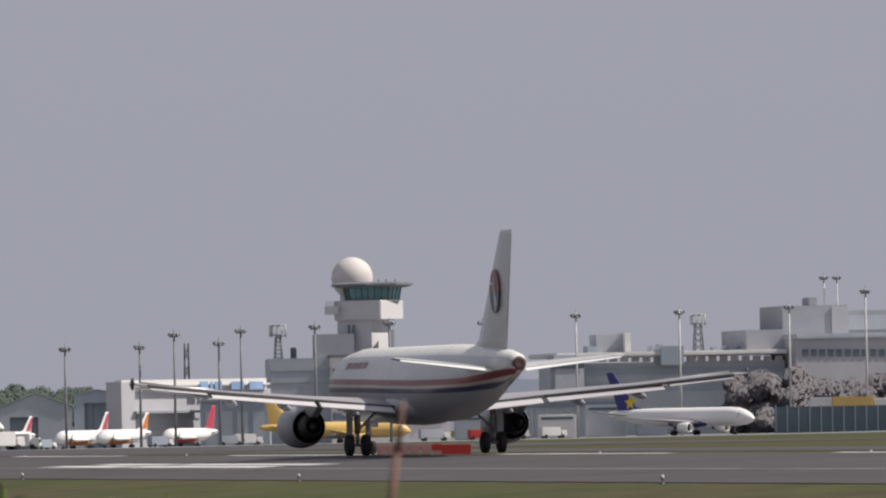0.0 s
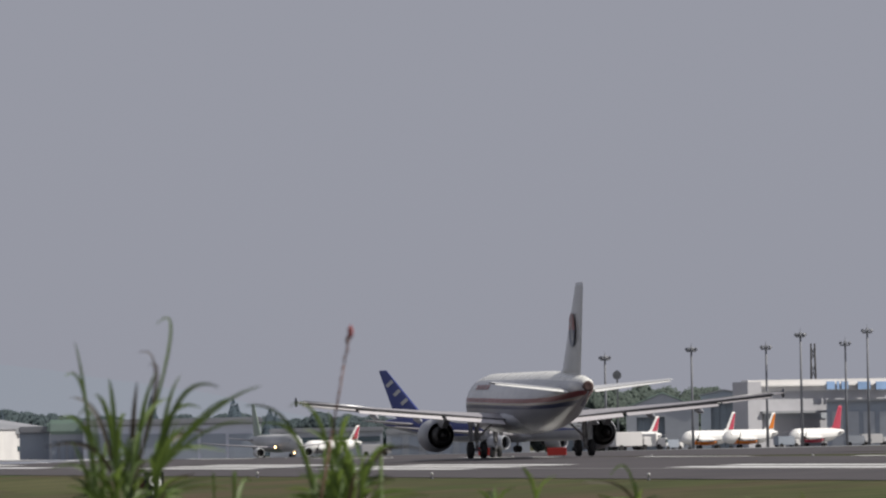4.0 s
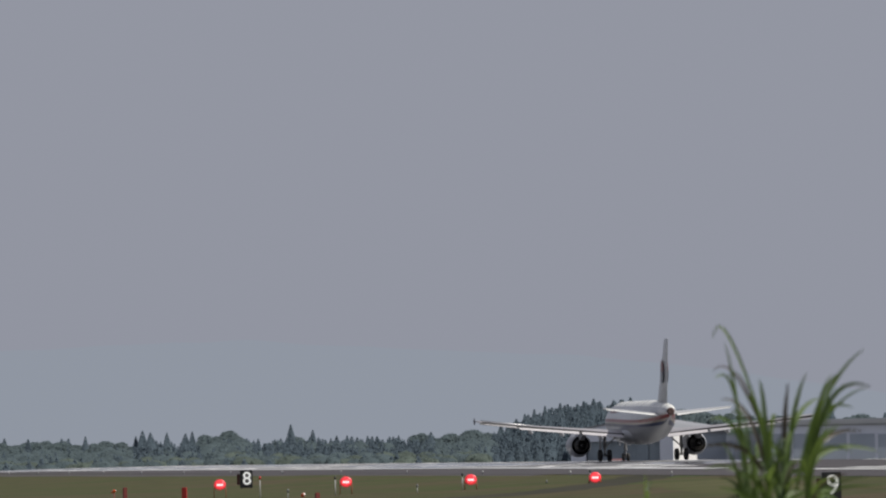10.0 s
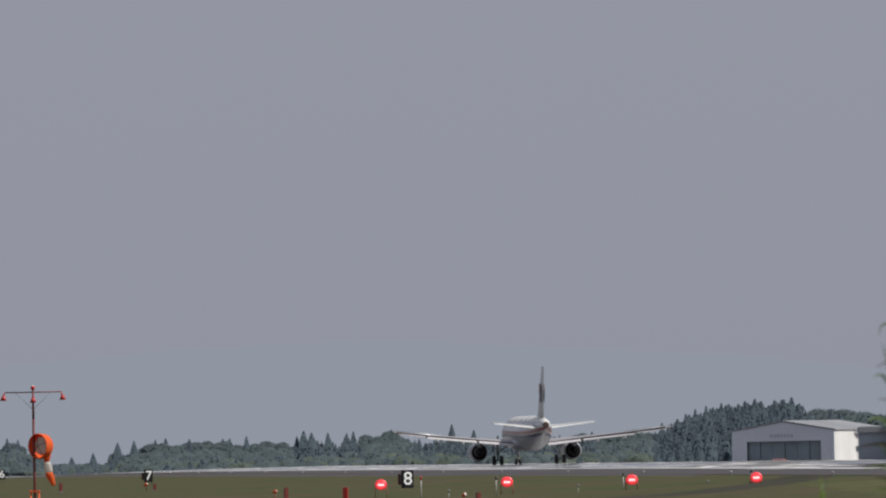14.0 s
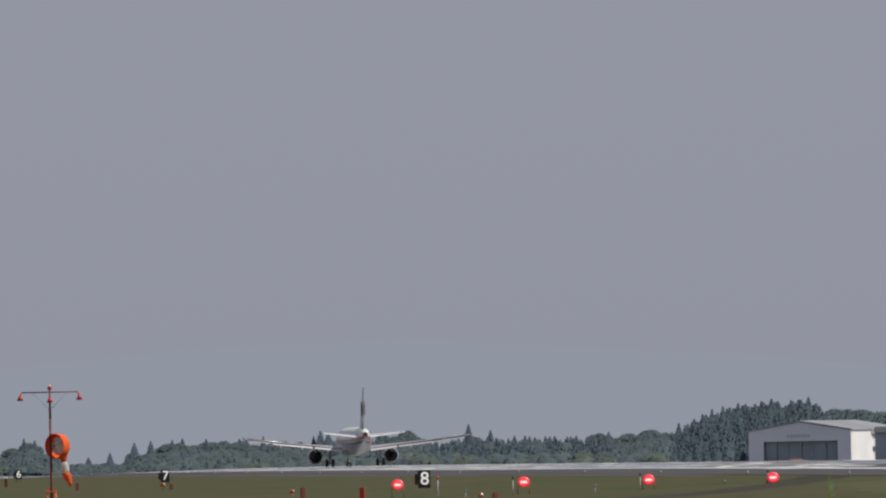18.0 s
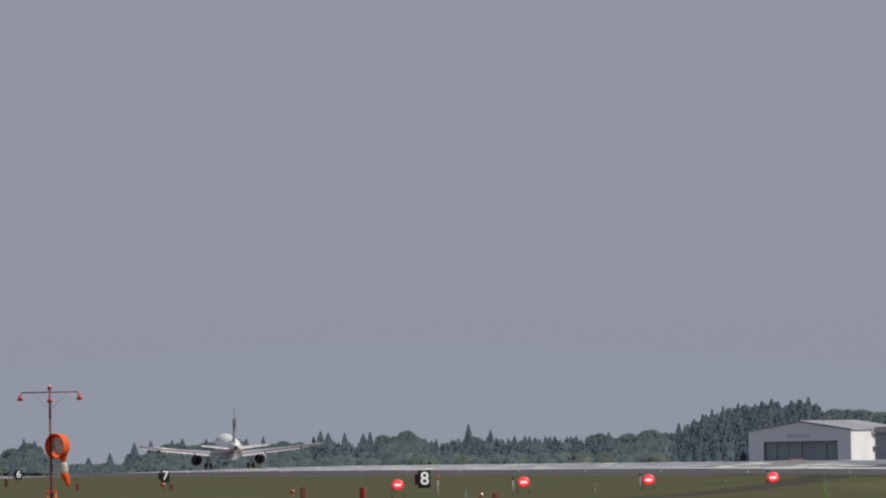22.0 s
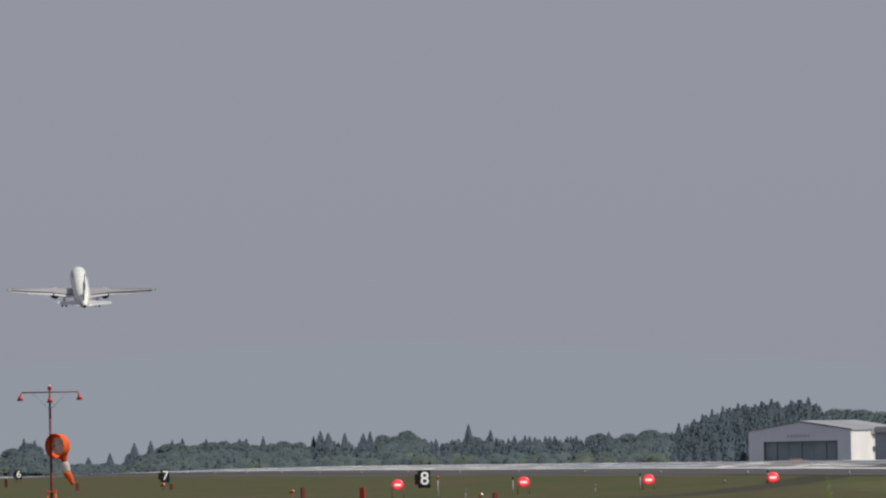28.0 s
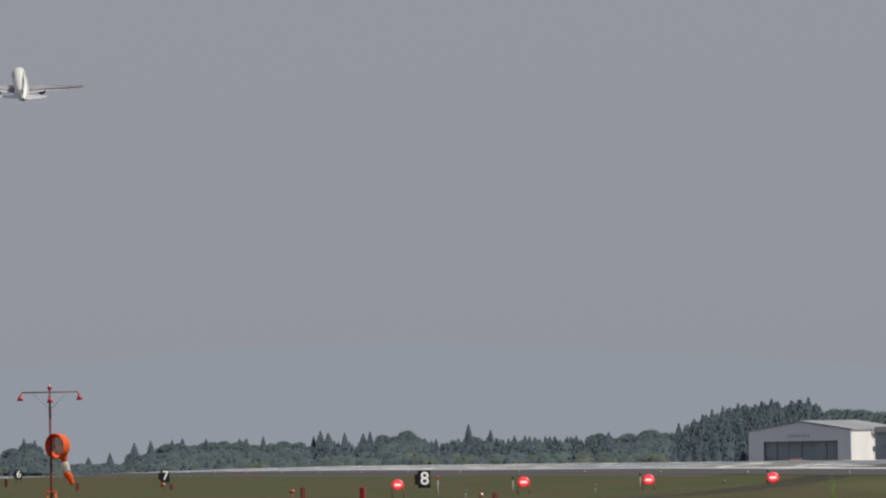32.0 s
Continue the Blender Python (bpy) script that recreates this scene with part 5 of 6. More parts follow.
ORANGECLOTH = sheer(mat("orange_cloth", (0.85, 0.14, 0.02), 0.8, grain=6, vary=0.12, alt=(0.7, 0.1, 0.015)), (0.85, 0.13, 0.02), 0.25)
WHITECLOTH = sheer(mat("white_cloth", (0.86, 0.85, 0.8), 0.85, grain=6, vary=0.12), (0.85, 0.82, 0.76), 0.45)
ax = Vector((0.66, 0.75, 0))
sx = Vector((ax.y, -ax.x, 0))


def hoop(c, r, squash=1.0, n=20):
    return [c + sx * (r * math.cos(2 * math.pi * i / n)) + Vector((0, 0, r * squash * math.sin(2 * math.pi * i / n))) for i in range(n)]


bm = bmesh.new()
off0 = Vector((0.14, -0.3, 0))
outer = [hoop(off0 + ax * d, r) for d, r in ((0, 0.5), (0.2, 0.5), (0.4, 0.47), (0.5, 0.4))]
inner = [hoop(off0 + ax * d, r - 0.012) for d, r in ((0.5, 0.4), (0.4, 0.47), (0.2, 0.5), (0, 0.5))]
rings(bm, outer + inner, caps=False)
part("mouth", fixed(bm), ORANGECLOTH, hub, "orange open mouth of the sock")
bm = bmesh.new()
rings(bm, [[p + ax * (0.04 * math.sin(5 * i)) for i, p in enumerate(hoop(off0 + ax * d, r))] for d, r in ((0.22, 0.36), (0.28, 0.27), (0.34, 0.16), (0.38, 0.05))])
part("lining", fixed(bm), WHITECLOTH, hub, "crumpled white lining")
bm = bmesh.new()
for i in range(5):
    a = 2 * math.pi * i / 5 + 0.3
    tube(bm, off0, off0 + sx * (0.49 * math.cos(a)) + Vector((0, 0, 0.49 * math.sin(a))), 0.012, 0.012, 5)
part("spokes", bm, MASTRED, hub)
tail = thing("sock_tail", pose(0.44, 0.3, -0.34), "", "")
tail.parent = sock
tail.location = tail.location + Vector((0, 0, up(790)))
for name, z0, z1, w0, w1, dx0, dx1, cloth in (("cloth_gather", 0.14, -0.3, 0.2, 0.1, 0.02, 0.03, ORANGECLOTH), ("cloth_white_band", -0.3, -0.72, 0.11, 0.16, 0.03, 0.04, WHITECLOTH),
                                                ("cloth_orange_end", -0.72, -1.26, 0.14, 0.09, 0.04, 0.16, ORANGECLOTH)):
    bm = bmesh.new()
    loops = []
    for q in range(6):
        f = q / 5
        z, w, dx = z0 + (z1 - z0) * f, w0 + (w1 - w0) * f + 0.02 * math.sin(5 * f), dx0 + (dx1 - dx0) * f
        loops.append([Vector((dx + w * math.cos(2 * math.pi * i / 14) * (1 + 0.16 * math.sin(3 * i + 2 * f)), 0.6 * w * math.sin(2 * math.pi * i / 14), z)) for i in range(14)])
    rings(bm, loops)
    part(name, fixed(bm), cloth, tail)


# ---------------------------------------------------------------- vehicles on the apron
def truck(u, reach, length, tall, body, label, heading):
    x, y = spot(u, reach)
    t = thing("service_truck", pose(x, y, height(x, y) + 0.04, 0, 0, -heading), label, "truck", "apron vehicles")
    bm = bmesh.new()
    box(bm, (0, -length * 0.12, tall * 0.56), (2.4, length * 0.72, tall * 0.72), bevel=0.12)
    part("body", bm, body, t)
    bm = bmesh.new()
    box(bm, (0, length * 0.38, tall * 0.42), (2.3, length * 0.24, tall * 0.5), bevel=0.2)
    cab = part("cab", bm, WALLW, t)
    bm = bmesh.new()
    box(bm, (0, length * 0.46, tall * 0.5), (2.1, length * 0.09, tall * 0.22), bevel=0.05)
    part("windscreen", bm, PANE, cab)
    for s in (-1, 1):
        for yy in (-0.33, 0.3):
            bm = bmesh.new()
            tube(bm, (s * 1.0, yy * length, 0.5), (s * 1.25, yy * length, 0.5), 0.5, 0.5, 14)
            part("wheel", bm, RUBBER, t)


for u, r, ln, tall, m, words, hd in ((1412, 2420, 5, 2.0, HAZERED, "small red vehicle before the hangar", 95), (2628, 1700, 8, 3.6, WALLW, "white catering truck on the apron", 70), (2660, 1720, 7, 3.2, WALLW, "white service truck on the apron", 110),
                                     (2178, 1900, 6, 2.6, WALLW, "white van on the apron", 100), (2905, 2140, 6, 2.8, WALLB, "dark blue service truck on the apron", 75),
                                     (3030, 2150, 6, 2.6, WALLG, "grey service truck on the apron", 95), (3060, 2180, 7, 3.0, WALLW, "white service truck on the apron", 90),
                                     (2700, 2140, 6, 2.6, WALLB, "dark service van on the apron", 60), (3390, 2330, 8, 3.2, WALLG, "grey service truck on the apron", 90),
                                     (3470, 2350, 6, 2.8, SIGNRED, "red service truck on the apron", 90), (3530, 2350, 8, 3.4, WALLB, "dark service truck on the apron", 95),
                                     (3600, 2340, 7, 3.0, WALLW, "white service truck on the apron", 85)):
    truck(u, r, ln, tall, m, words, hd)

# ---------------------------------------------------------------- trees
BARK = mat("bark", (0.09, 0.07, 0.055), 0.9, grain=3, vary=0.3)
# Distance haze is put into the leaf colours: paler and bluer than near foliage.
FIR = leafy("hazed_fir_needles", (0.128, 0.168, 0.205), (0.133, 0.174, 0.208))
BROAD = leafy("hazed_broad_leaves", (0.134, 0.176, 0.192), (0.146, 0.184, 0.192))
SPRING = leafy("hazed_spring_leaves", (0.16, 0.197, 0.172), (0.15, 0.19, 0.176))
TWIGGY = leafy("hazed_budding_twigs", (0.31, 0.295, 0.315), (0.275, 0.265, 0.285))

# Inner bodies: hazed leaf colours darkened to even them with the half-lit leaves.
FIRBODY = mat("dim_fir_body", (0.072, 0.095, 0.116), 0.95, grain=0.6, vary=0.1, spec=0.02)
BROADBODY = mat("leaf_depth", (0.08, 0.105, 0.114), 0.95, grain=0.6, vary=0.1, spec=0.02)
SPRINGBODY = mat("dim_spring_body", (0.094, 0.116, 0.102), 0.95, grain=0.6, vary=0.1, spec=0.02)
TWIGBODY = mat("dim_twig_body", (0.2, 0.19, 0.205), 0.95, grain=0.8, vary=0.15, spec=0.02)
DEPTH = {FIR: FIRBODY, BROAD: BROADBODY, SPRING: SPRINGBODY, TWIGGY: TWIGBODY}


def conifer(seed, tall, spread):
    rnd = random.Random(seed)
    t = thing("conifer", pose(0, -900, height(0, -900)), "dark green conifer in the woods beyond the airfield", "tree", "conifers beyond the airfield")
    bm = bmesh.new()
    tube(bm, (0, 0, 0), (0.05, 0, tall * 0.95), 0.22, 0.03, 7)
    part("trunk", bm, BARK, t)
    verts, faces, normals = [], [], []
    for k in range(1200):
        f = 0.06 + 0.95 * rnd.random() ** 1.4
        a = rnd.uniform(0, 6.283)
        ca, sa = math.cos(a), math.sin(a)
        r = spread * (1.04 - f) ** 0.85 * (0.8 + 0.2 * (1 - (f * 9) % 1)) * (1 + 0.1 * math.sin(3 * a + 9 * f + seed))
        d = Vector((ca, sa, 0.5)).normalized()
        q = d.cross(Vector((rnd.gauss(0, 1), rnd.gauss(0, 1), rnd.gauss(0, 1)))).normalized()
        w, s = d.cross(q), rnd.uniform(0.2, 0.36) * (1.1 - 0.5 * f)
        c, n = Vector((ca * r, sa * r, tall * f)), len(verts)
        verts += [tuple(c + q * s), tuple(c + w * s), tuple(c - q * s), tuple(c - w * s)]
        faces.append((n, n + 1, n + 2, n + 3))
        normals += [(d * 0.2 + Vector((0, 0, 0.8))).normalized()] * 4
    # the dense inside of the crown, in its dimmed colour
    n, outer = len(verts), len(faces)
    for f in (0.03, 0.3, 0.6, 0.9):
        for k in range(9):
            a, r = k * 0.698, spread * 0.9 * (1.04 - f) ** 0.85
            verts.append((r * math.cos(a), r * math.sin(a), tall * f))
            normals.append(Vector((0.3 * math.cos(a), 0.3 * math.sin(a), 0.8)).normalized())
    faces += [(n + 9 * j + k, n + 9 * j + (k + 1) % 9, n + 9 * j + 9 + (k + 1) % 9, n + 9 * j + 9 + k) for j in range(3) for k in range(9)]
    inner = len(faces)
    for k in range(14):
        a, n = k * 0.9, len(verts)
        z, w = tall * (0.93 + 0.005 * k), 0.26 - 0.016 * k
        verts += [(0, 0, z + 0.5), (w * math.cos(a), w * math.sin(a), z - 0.25), (-w * math.cos(a), -w * math.sin(a), z - 0.25)]
        faces.append((n, n + 1, n + 2))
        normals += [Vector((0, 0, 1))] * 3
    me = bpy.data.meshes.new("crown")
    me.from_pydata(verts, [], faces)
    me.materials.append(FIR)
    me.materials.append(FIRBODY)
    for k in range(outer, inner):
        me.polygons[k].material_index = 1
    me.normals_split_custom_set_from_vertices(normals)
    c = new("crown", me)
    c.parent = t
    return t


def broadleaf(seed, tall, spread, leaves):
    rnd = random.Random(seed)
    t = thing("broadleaf_tree", pose(0, -900, height(0, -900)), "rounded broadleaf tree in fresh leaf beyond the airfield", "tree", "broadleaf trees beyond the airfield")
    bm = bmesh.new()
    tube(bm, (0, 0, 0), (0.1, 0, tall * 0.55), 0.28, 0.14, 7)
    blobs = []
    for k in range(16):
        a, f = rnd.uniform(0, 6.28), rnd.random()
        r = spread * math.sin(math.pi * (0.15 + 0.7 * f)) * rnd.uniform(0.25, 0.8)
        p = Vector((r * math.cos(a), r * math.sin(a), tall * (0.14 + 0.7 * f)))
        blobs.append((p, spread * rnd.uniform(0.34, 0.55)))
        tube(bm, (0.05, 0, tall * min(0.5, 0.2 + 0.3 * f)), p, 0.09, 0.03, 5)
    part("trunk", bm, BARK, t)
    verts, faces, normals = [], [], []
    for p, r in blobs:
        for k in range(240):
            d = Vector((rnd.gauss(0, 1), rnd.gauss(0, 1), rnd.gauss(0, 1))).normalized()
            c = p + Vector((d.x, d.y, 0.85 * d.z)) * r * rnd.uniform(0.93, 1.1)
            q = d.orthogonal().normalized()
            q2 = d.cross(q)
            s = rnd.uniform(0.22, 0.38)
            tilt = d * rnd.uniform(-0.15, 0.15)
            n = len(verts)
            verts += [tuple(c + q * s + tilt), tuple(c + q2 * s * 0.8), tuple(c - q * s - tilt), tuple(c - q2 * s * 0.8)]
            faces.append((n, n + 1, n + 2, n + 3))
            normals += [(d * 0.2 + Vector((0, 0, 0.8))).normalized()] * 4
    outer = len(faces)
    for p, r in blobs:
        n = len(verts)
        for j in range(5):
            for k in range(8):
                a, b = k * math.pi / 4, math.pi * (j + 0.5) / 5
                d = Vector((math.sin(b) * math.cos(a), math.sin(b) * math.sin(a), math.cos(b)))
                verts.append(tuple(p + Vector((d.x, d.y, 0.85 * d.z)) * r * 1.0))
                normals.append((d * 0.3 + Vector((0, 0, 0.75))).normalized())
        faces += [(n + 8 * j + 8 + k, n + 8 * j + 8 + (k + 1) % 8, n + 8 * j + (k + 1) % 8, n + 8 * j + k) for j in range(4) for k in range(8)]
        faces.append(tuple(range(n, n + 8)))
    me = bpy.data.meshes.new("crown")
    me.from_pydata(verts, [], faces)
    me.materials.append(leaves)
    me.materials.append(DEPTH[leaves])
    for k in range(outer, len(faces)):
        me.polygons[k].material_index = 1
    me.normals_split_custom_set_from_vertices(normals)
    c = new("crown", me)
    c.parent = t
    return t


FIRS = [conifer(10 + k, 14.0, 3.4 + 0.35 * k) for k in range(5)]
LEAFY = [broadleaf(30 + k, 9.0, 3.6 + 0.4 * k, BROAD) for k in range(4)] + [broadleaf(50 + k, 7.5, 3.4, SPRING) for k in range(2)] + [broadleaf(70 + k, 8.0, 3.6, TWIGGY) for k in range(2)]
used = set()


def plant(kinds, u, v_top, reach, rnd, wide=1.0):
    x, y = spot(u, reach, v_top)
    z = height(x, y)
    h = level(u, v_top, reach) - z
    src = rnd.choice(kinds)
    s = h / max(v.co.z for v in src.children[1].data.vertices)
    m = pose(x, y, z - 0.1, 0, 0, rnd.uniform(0, 360))
    sw = s ** 0.7 * wide
    if id(src) in used:
        t = copy_thing(src, m)
    else:
        t = src
        used.add(id(src))
        t.matrix_basis = m
    t.scale = (sw, sw, s)


wood = random.Random(5)
# skyline of the woods: bearing, level of the tops
LINE = [(-60, 806), (0, 806), (25, 800), (45, 791), (60, 792), (80, 806), (125, 819), (157, 818), (172, 821), (210, 820), (224, 818), (238, 798), (255, 802), (290, 796), (325, 790), (345, 793),
        (395, 787), (440, 789), (480, 793), (500, 793), (508, 788), (545, 793), (560, 783), (600, 782), (625, 784), (665, 782), (715, 773), (745, 773), (760, 779), (800, 780), (860, 775), (930, 774),
        (1020, 773), (1068, 778), (1092, 780), (1110, 778), (1140, 771), (1190, 766), (1215, 754), (1243, 738), (1279, 726), (1306, 721), (1345, 716), (1385, 719), (1430, 711), (1448, 723), (1475, 740),
        (1530, 739), (1560, 744), (1660, 748), (1990, 745), (2330, 745)]
lu, lv = [k[0] for k in LINE], [k[1] for k in LINE]
u = -70.0
while u < 1700:
    top = np.interp(u, lu, lv)
    dense = 1180 < u < 1470
    firs = dense or wood.random() < (0.95 if 550 < u < 670 or 750 < u < 1090 else 0.7 if u < 260 else 0.35)
    plant(FIRS if firs else LEAFY[:4], u, top + wood.uniform(0, 9), wood.uniform(2960, 3060), wood, 1.1 if firs else 1.15)
    u += wood.uniform(4, 7) if dense else wood.uniform(8, 11)


# the wood itself: a canopy of crowns that steps up from the field to the skyline
def woodland(count):
    rnd = np.random.default_rng(8)
    us = rnd.uniform(-75, 1720, count)
    depth = rnd.random(count) ** 0.8
    verts, normals, slots = [], [], []
    for u, f in zip(us, depth):
        reach = 2690 + 290 * f
        top, low = np.interp(u, lu, lv), foot(u, reach)
        v = top + (1 - f) * 0.62 * max(low - top, 4) + rnd.uniform(-2, 5)
        x, y = spot(u, reach, v)
        z0, z1 = height(x, y), level(u, v, reach)
        if z1 - z0 < 1.2:
            continue
        fir = 1185 < u < 1455 or rnd.random() < (0.93 if (550 < u < 670 or 750 < u < 1090) and f > 0.3 else 0.6 if u < 260 else 0.25)
        wide = rnd.uniform(1.6, 2.4) if fir else rnd.uniform(2.4, 4.2)
        half = min(0.5 * (z1 - z0), 5.5 if fir else 3.6 * rnd.uniform(0.8, 1.2))
        n = 120 if fir else 170
        d = rnd.normal(size=(n, 3))
        d /= np.linalg.norm(d, axis=1)[:, None]
        if fir:
            h = rnd.random(n) ** 1.4
            ring = (1.04 - h) ** 0.8 * (0.8 + 0.2 * (1 - (h * 7) % 1))
            flat = d[:, :2] / np.linalg.norm(d[:, :2], axis=1)[:, None]
            p = np.column_stack((flat * (wide * ring)[:, None], z1 - 2 * half + 2 * half * h))
            d = np.column_stack((flat, np.full(n, 0.5)))
            d /= np.linalg.norm(d, axis=1)[:, None]
        else:
            lump = 0.86 + 0.16 * np.sin(4 * np.arctan2(d[:, 1], d[:, 0]) + u) * np.cos(5 * d[:, 2] + u)
            p = d * lump[:, None] * np.array((wide, wide, half)) + np.array((0, 0, z1 - half))
        q = np.cross(d, rnd.normal(size=(n, 3)))
        q /= np.linalg.norm(q, axis=1)[:, None]
        w = np.cross(d, q)
        s = rnd.uniform(0.2, 0.46, n)[:, None] * (0.8 if fir else 1.0)
        c = p + np.array((x, y, 0))
        lift = d * rnd.uniform(-0.15, 0.15, n)[:, None]
        verts.append(np.stack((c + q * s + lift, c + w * s, c - q * s - lift, c - w * s), 1).reshape(-1, 3))
        m = d * 0.2 + np.array((0, 0, 0.8))
        normals.append(np.repeat(m / np.linalg.norm(m, axis=1)[:, None], 4, 0))
        slot = 0 if fir else 2 if f < 0.35 and rnd.random() < 0.4 else 1
        # the dense inside of the crown, in its dimmed colour
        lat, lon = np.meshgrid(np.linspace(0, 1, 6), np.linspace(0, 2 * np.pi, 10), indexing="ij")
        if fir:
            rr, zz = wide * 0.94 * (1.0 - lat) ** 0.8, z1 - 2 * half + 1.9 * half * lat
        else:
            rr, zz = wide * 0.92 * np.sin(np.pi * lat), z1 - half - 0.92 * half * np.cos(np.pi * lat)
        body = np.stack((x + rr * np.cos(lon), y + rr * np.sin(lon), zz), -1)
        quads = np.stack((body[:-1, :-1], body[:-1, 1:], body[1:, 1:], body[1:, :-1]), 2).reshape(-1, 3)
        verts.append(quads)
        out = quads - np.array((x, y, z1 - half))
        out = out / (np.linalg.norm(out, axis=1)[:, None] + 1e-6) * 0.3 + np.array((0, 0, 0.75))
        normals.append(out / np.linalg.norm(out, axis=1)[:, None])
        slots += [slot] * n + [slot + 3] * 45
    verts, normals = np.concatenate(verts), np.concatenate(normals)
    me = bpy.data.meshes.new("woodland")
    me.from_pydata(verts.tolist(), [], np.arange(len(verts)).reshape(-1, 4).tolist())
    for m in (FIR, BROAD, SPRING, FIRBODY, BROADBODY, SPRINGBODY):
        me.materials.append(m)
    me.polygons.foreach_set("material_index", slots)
    me.normals_split_custom_set_from_vertices(normals.tolist())
    tagged(new("woodland", me), "mixed green wood of firs and leafy trees beyond the airfield", "woodland", kind="stuff")


woodland(1900)
# single spires that stand over the line
for u, v in ((43, 780), (62, 783), (157, 811), (195, 804), (238, 787), (267, 784), (305, 782), (323, 780), (365, 781), (424, 780), (436, 780), (466, 776), (555, 776), (567, 767), (581, 770), (610, 770), (643, 771),
             (655, 768), (829, 756), (868, 765), (1077, 768), (1201, 753), (1225, 751), (1243, 738), (1260, 730), (1279, 725), (1306, 720), (1322, 726), (1348, 717), (1365, 713), (1376, 717), (1400, 715), (1430, 710),
             (1441, 722), (1461, 734), (1500, 729), (1516, 732), (1538, 733), (1551, 733)):
    plant(FIRS, u, v, wood.uniform(2930, 2990), wood, 1.0)
# round trees behind the commuter hangars and further along
for k in range(44):
    u = 2478 + 7.4 * k
    plant(LEAFY[4:6], u, 716 - 10 * math.sin(k * 0.55) + wood.uniform(-4, 8) + (12 if u < 2500 else 0), wood.uniform(2560, 2640), wood, 1.1)
for u, v in ((1780, 708), (1880, 735), (1925, 712), (1932, 720), (1990, 728), (2000, 735)):
    plant(FIRS, u, v, 2760, wood, 1.0)
for k in range(26):
    u = 1700 + 28 * k
    plant(LEAFY[:4], u, 752 - 0.012 * (u - 1700) + wood.uniform(-6, 8), wood.uniform(2760, 2850), wood, 1.2)
for k in range(18):
    plant(LEAFY[6:], 3925 + 16 * k, 676 + 0.6 * k + wood.uniform(-12, 12), wood.uniform(2480, 2540), wood, 1.1)

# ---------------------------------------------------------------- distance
# Haze of the far ridges put into a glowing colour that takes no light.
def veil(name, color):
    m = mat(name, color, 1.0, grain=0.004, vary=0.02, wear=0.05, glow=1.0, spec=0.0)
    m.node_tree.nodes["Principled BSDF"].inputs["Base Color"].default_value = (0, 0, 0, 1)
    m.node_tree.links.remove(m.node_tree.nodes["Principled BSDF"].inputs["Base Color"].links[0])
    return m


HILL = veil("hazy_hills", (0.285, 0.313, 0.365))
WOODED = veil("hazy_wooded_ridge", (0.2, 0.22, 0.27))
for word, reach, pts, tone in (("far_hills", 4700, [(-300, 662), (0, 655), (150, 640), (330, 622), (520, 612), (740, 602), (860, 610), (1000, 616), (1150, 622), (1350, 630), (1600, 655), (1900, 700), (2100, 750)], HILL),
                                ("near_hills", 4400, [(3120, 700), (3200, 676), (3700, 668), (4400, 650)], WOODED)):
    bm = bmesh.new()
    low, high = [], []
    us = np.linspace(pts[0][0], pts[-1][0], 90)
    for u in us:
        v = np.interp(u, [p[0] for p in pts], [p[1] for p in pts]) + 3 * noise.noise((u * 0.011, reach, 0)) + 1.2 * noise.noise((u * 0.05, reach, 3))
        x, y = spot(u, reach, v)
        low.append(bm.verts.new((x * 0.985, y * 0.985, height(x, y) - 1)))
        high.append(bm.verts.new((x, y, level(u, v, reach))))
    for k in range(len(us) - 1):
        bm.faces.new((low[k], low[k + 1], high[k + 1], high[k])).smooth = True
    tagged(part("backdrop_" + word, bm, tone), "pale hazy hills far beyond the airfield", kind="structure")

# ---------------------------------------------------------------- tall grass before the camera
BLADE = blade_mat("grass_blade", (0.16, 0.24, 0.05), (0.07, 0.12, 0.03), (0.21, 0.3, 0.07), 0.32)
DARKBLADE = blade_mat("dark_grass_blade", (0.06, 0.1, 0.03), (0.035, 0.06, 0.02), (0.1, 0.15, 0.05), 0.25)
BROWNBLADE = blade_mat("withered_grass_blade", (0.1, 0.075, 0.055), (0.06, 0.055, 0.035), (0.14, 0.1, 0.07), 0.2)
BLADES = (BLADE, BLADE, BLADE, BLADE, BLADE, BLADE, DARKBLADE, DARKBLADE, BROWNBLADE)
DRYSTALK = mat("dry_stalk", (0.17, 0.085, 0.065), 0.7, grain=12, vary=0.2)
SEED = mat("seed_head", (0.3, 0.08, 0.085), 0.7, grain=14, vary=0.25)
TUFTS = []


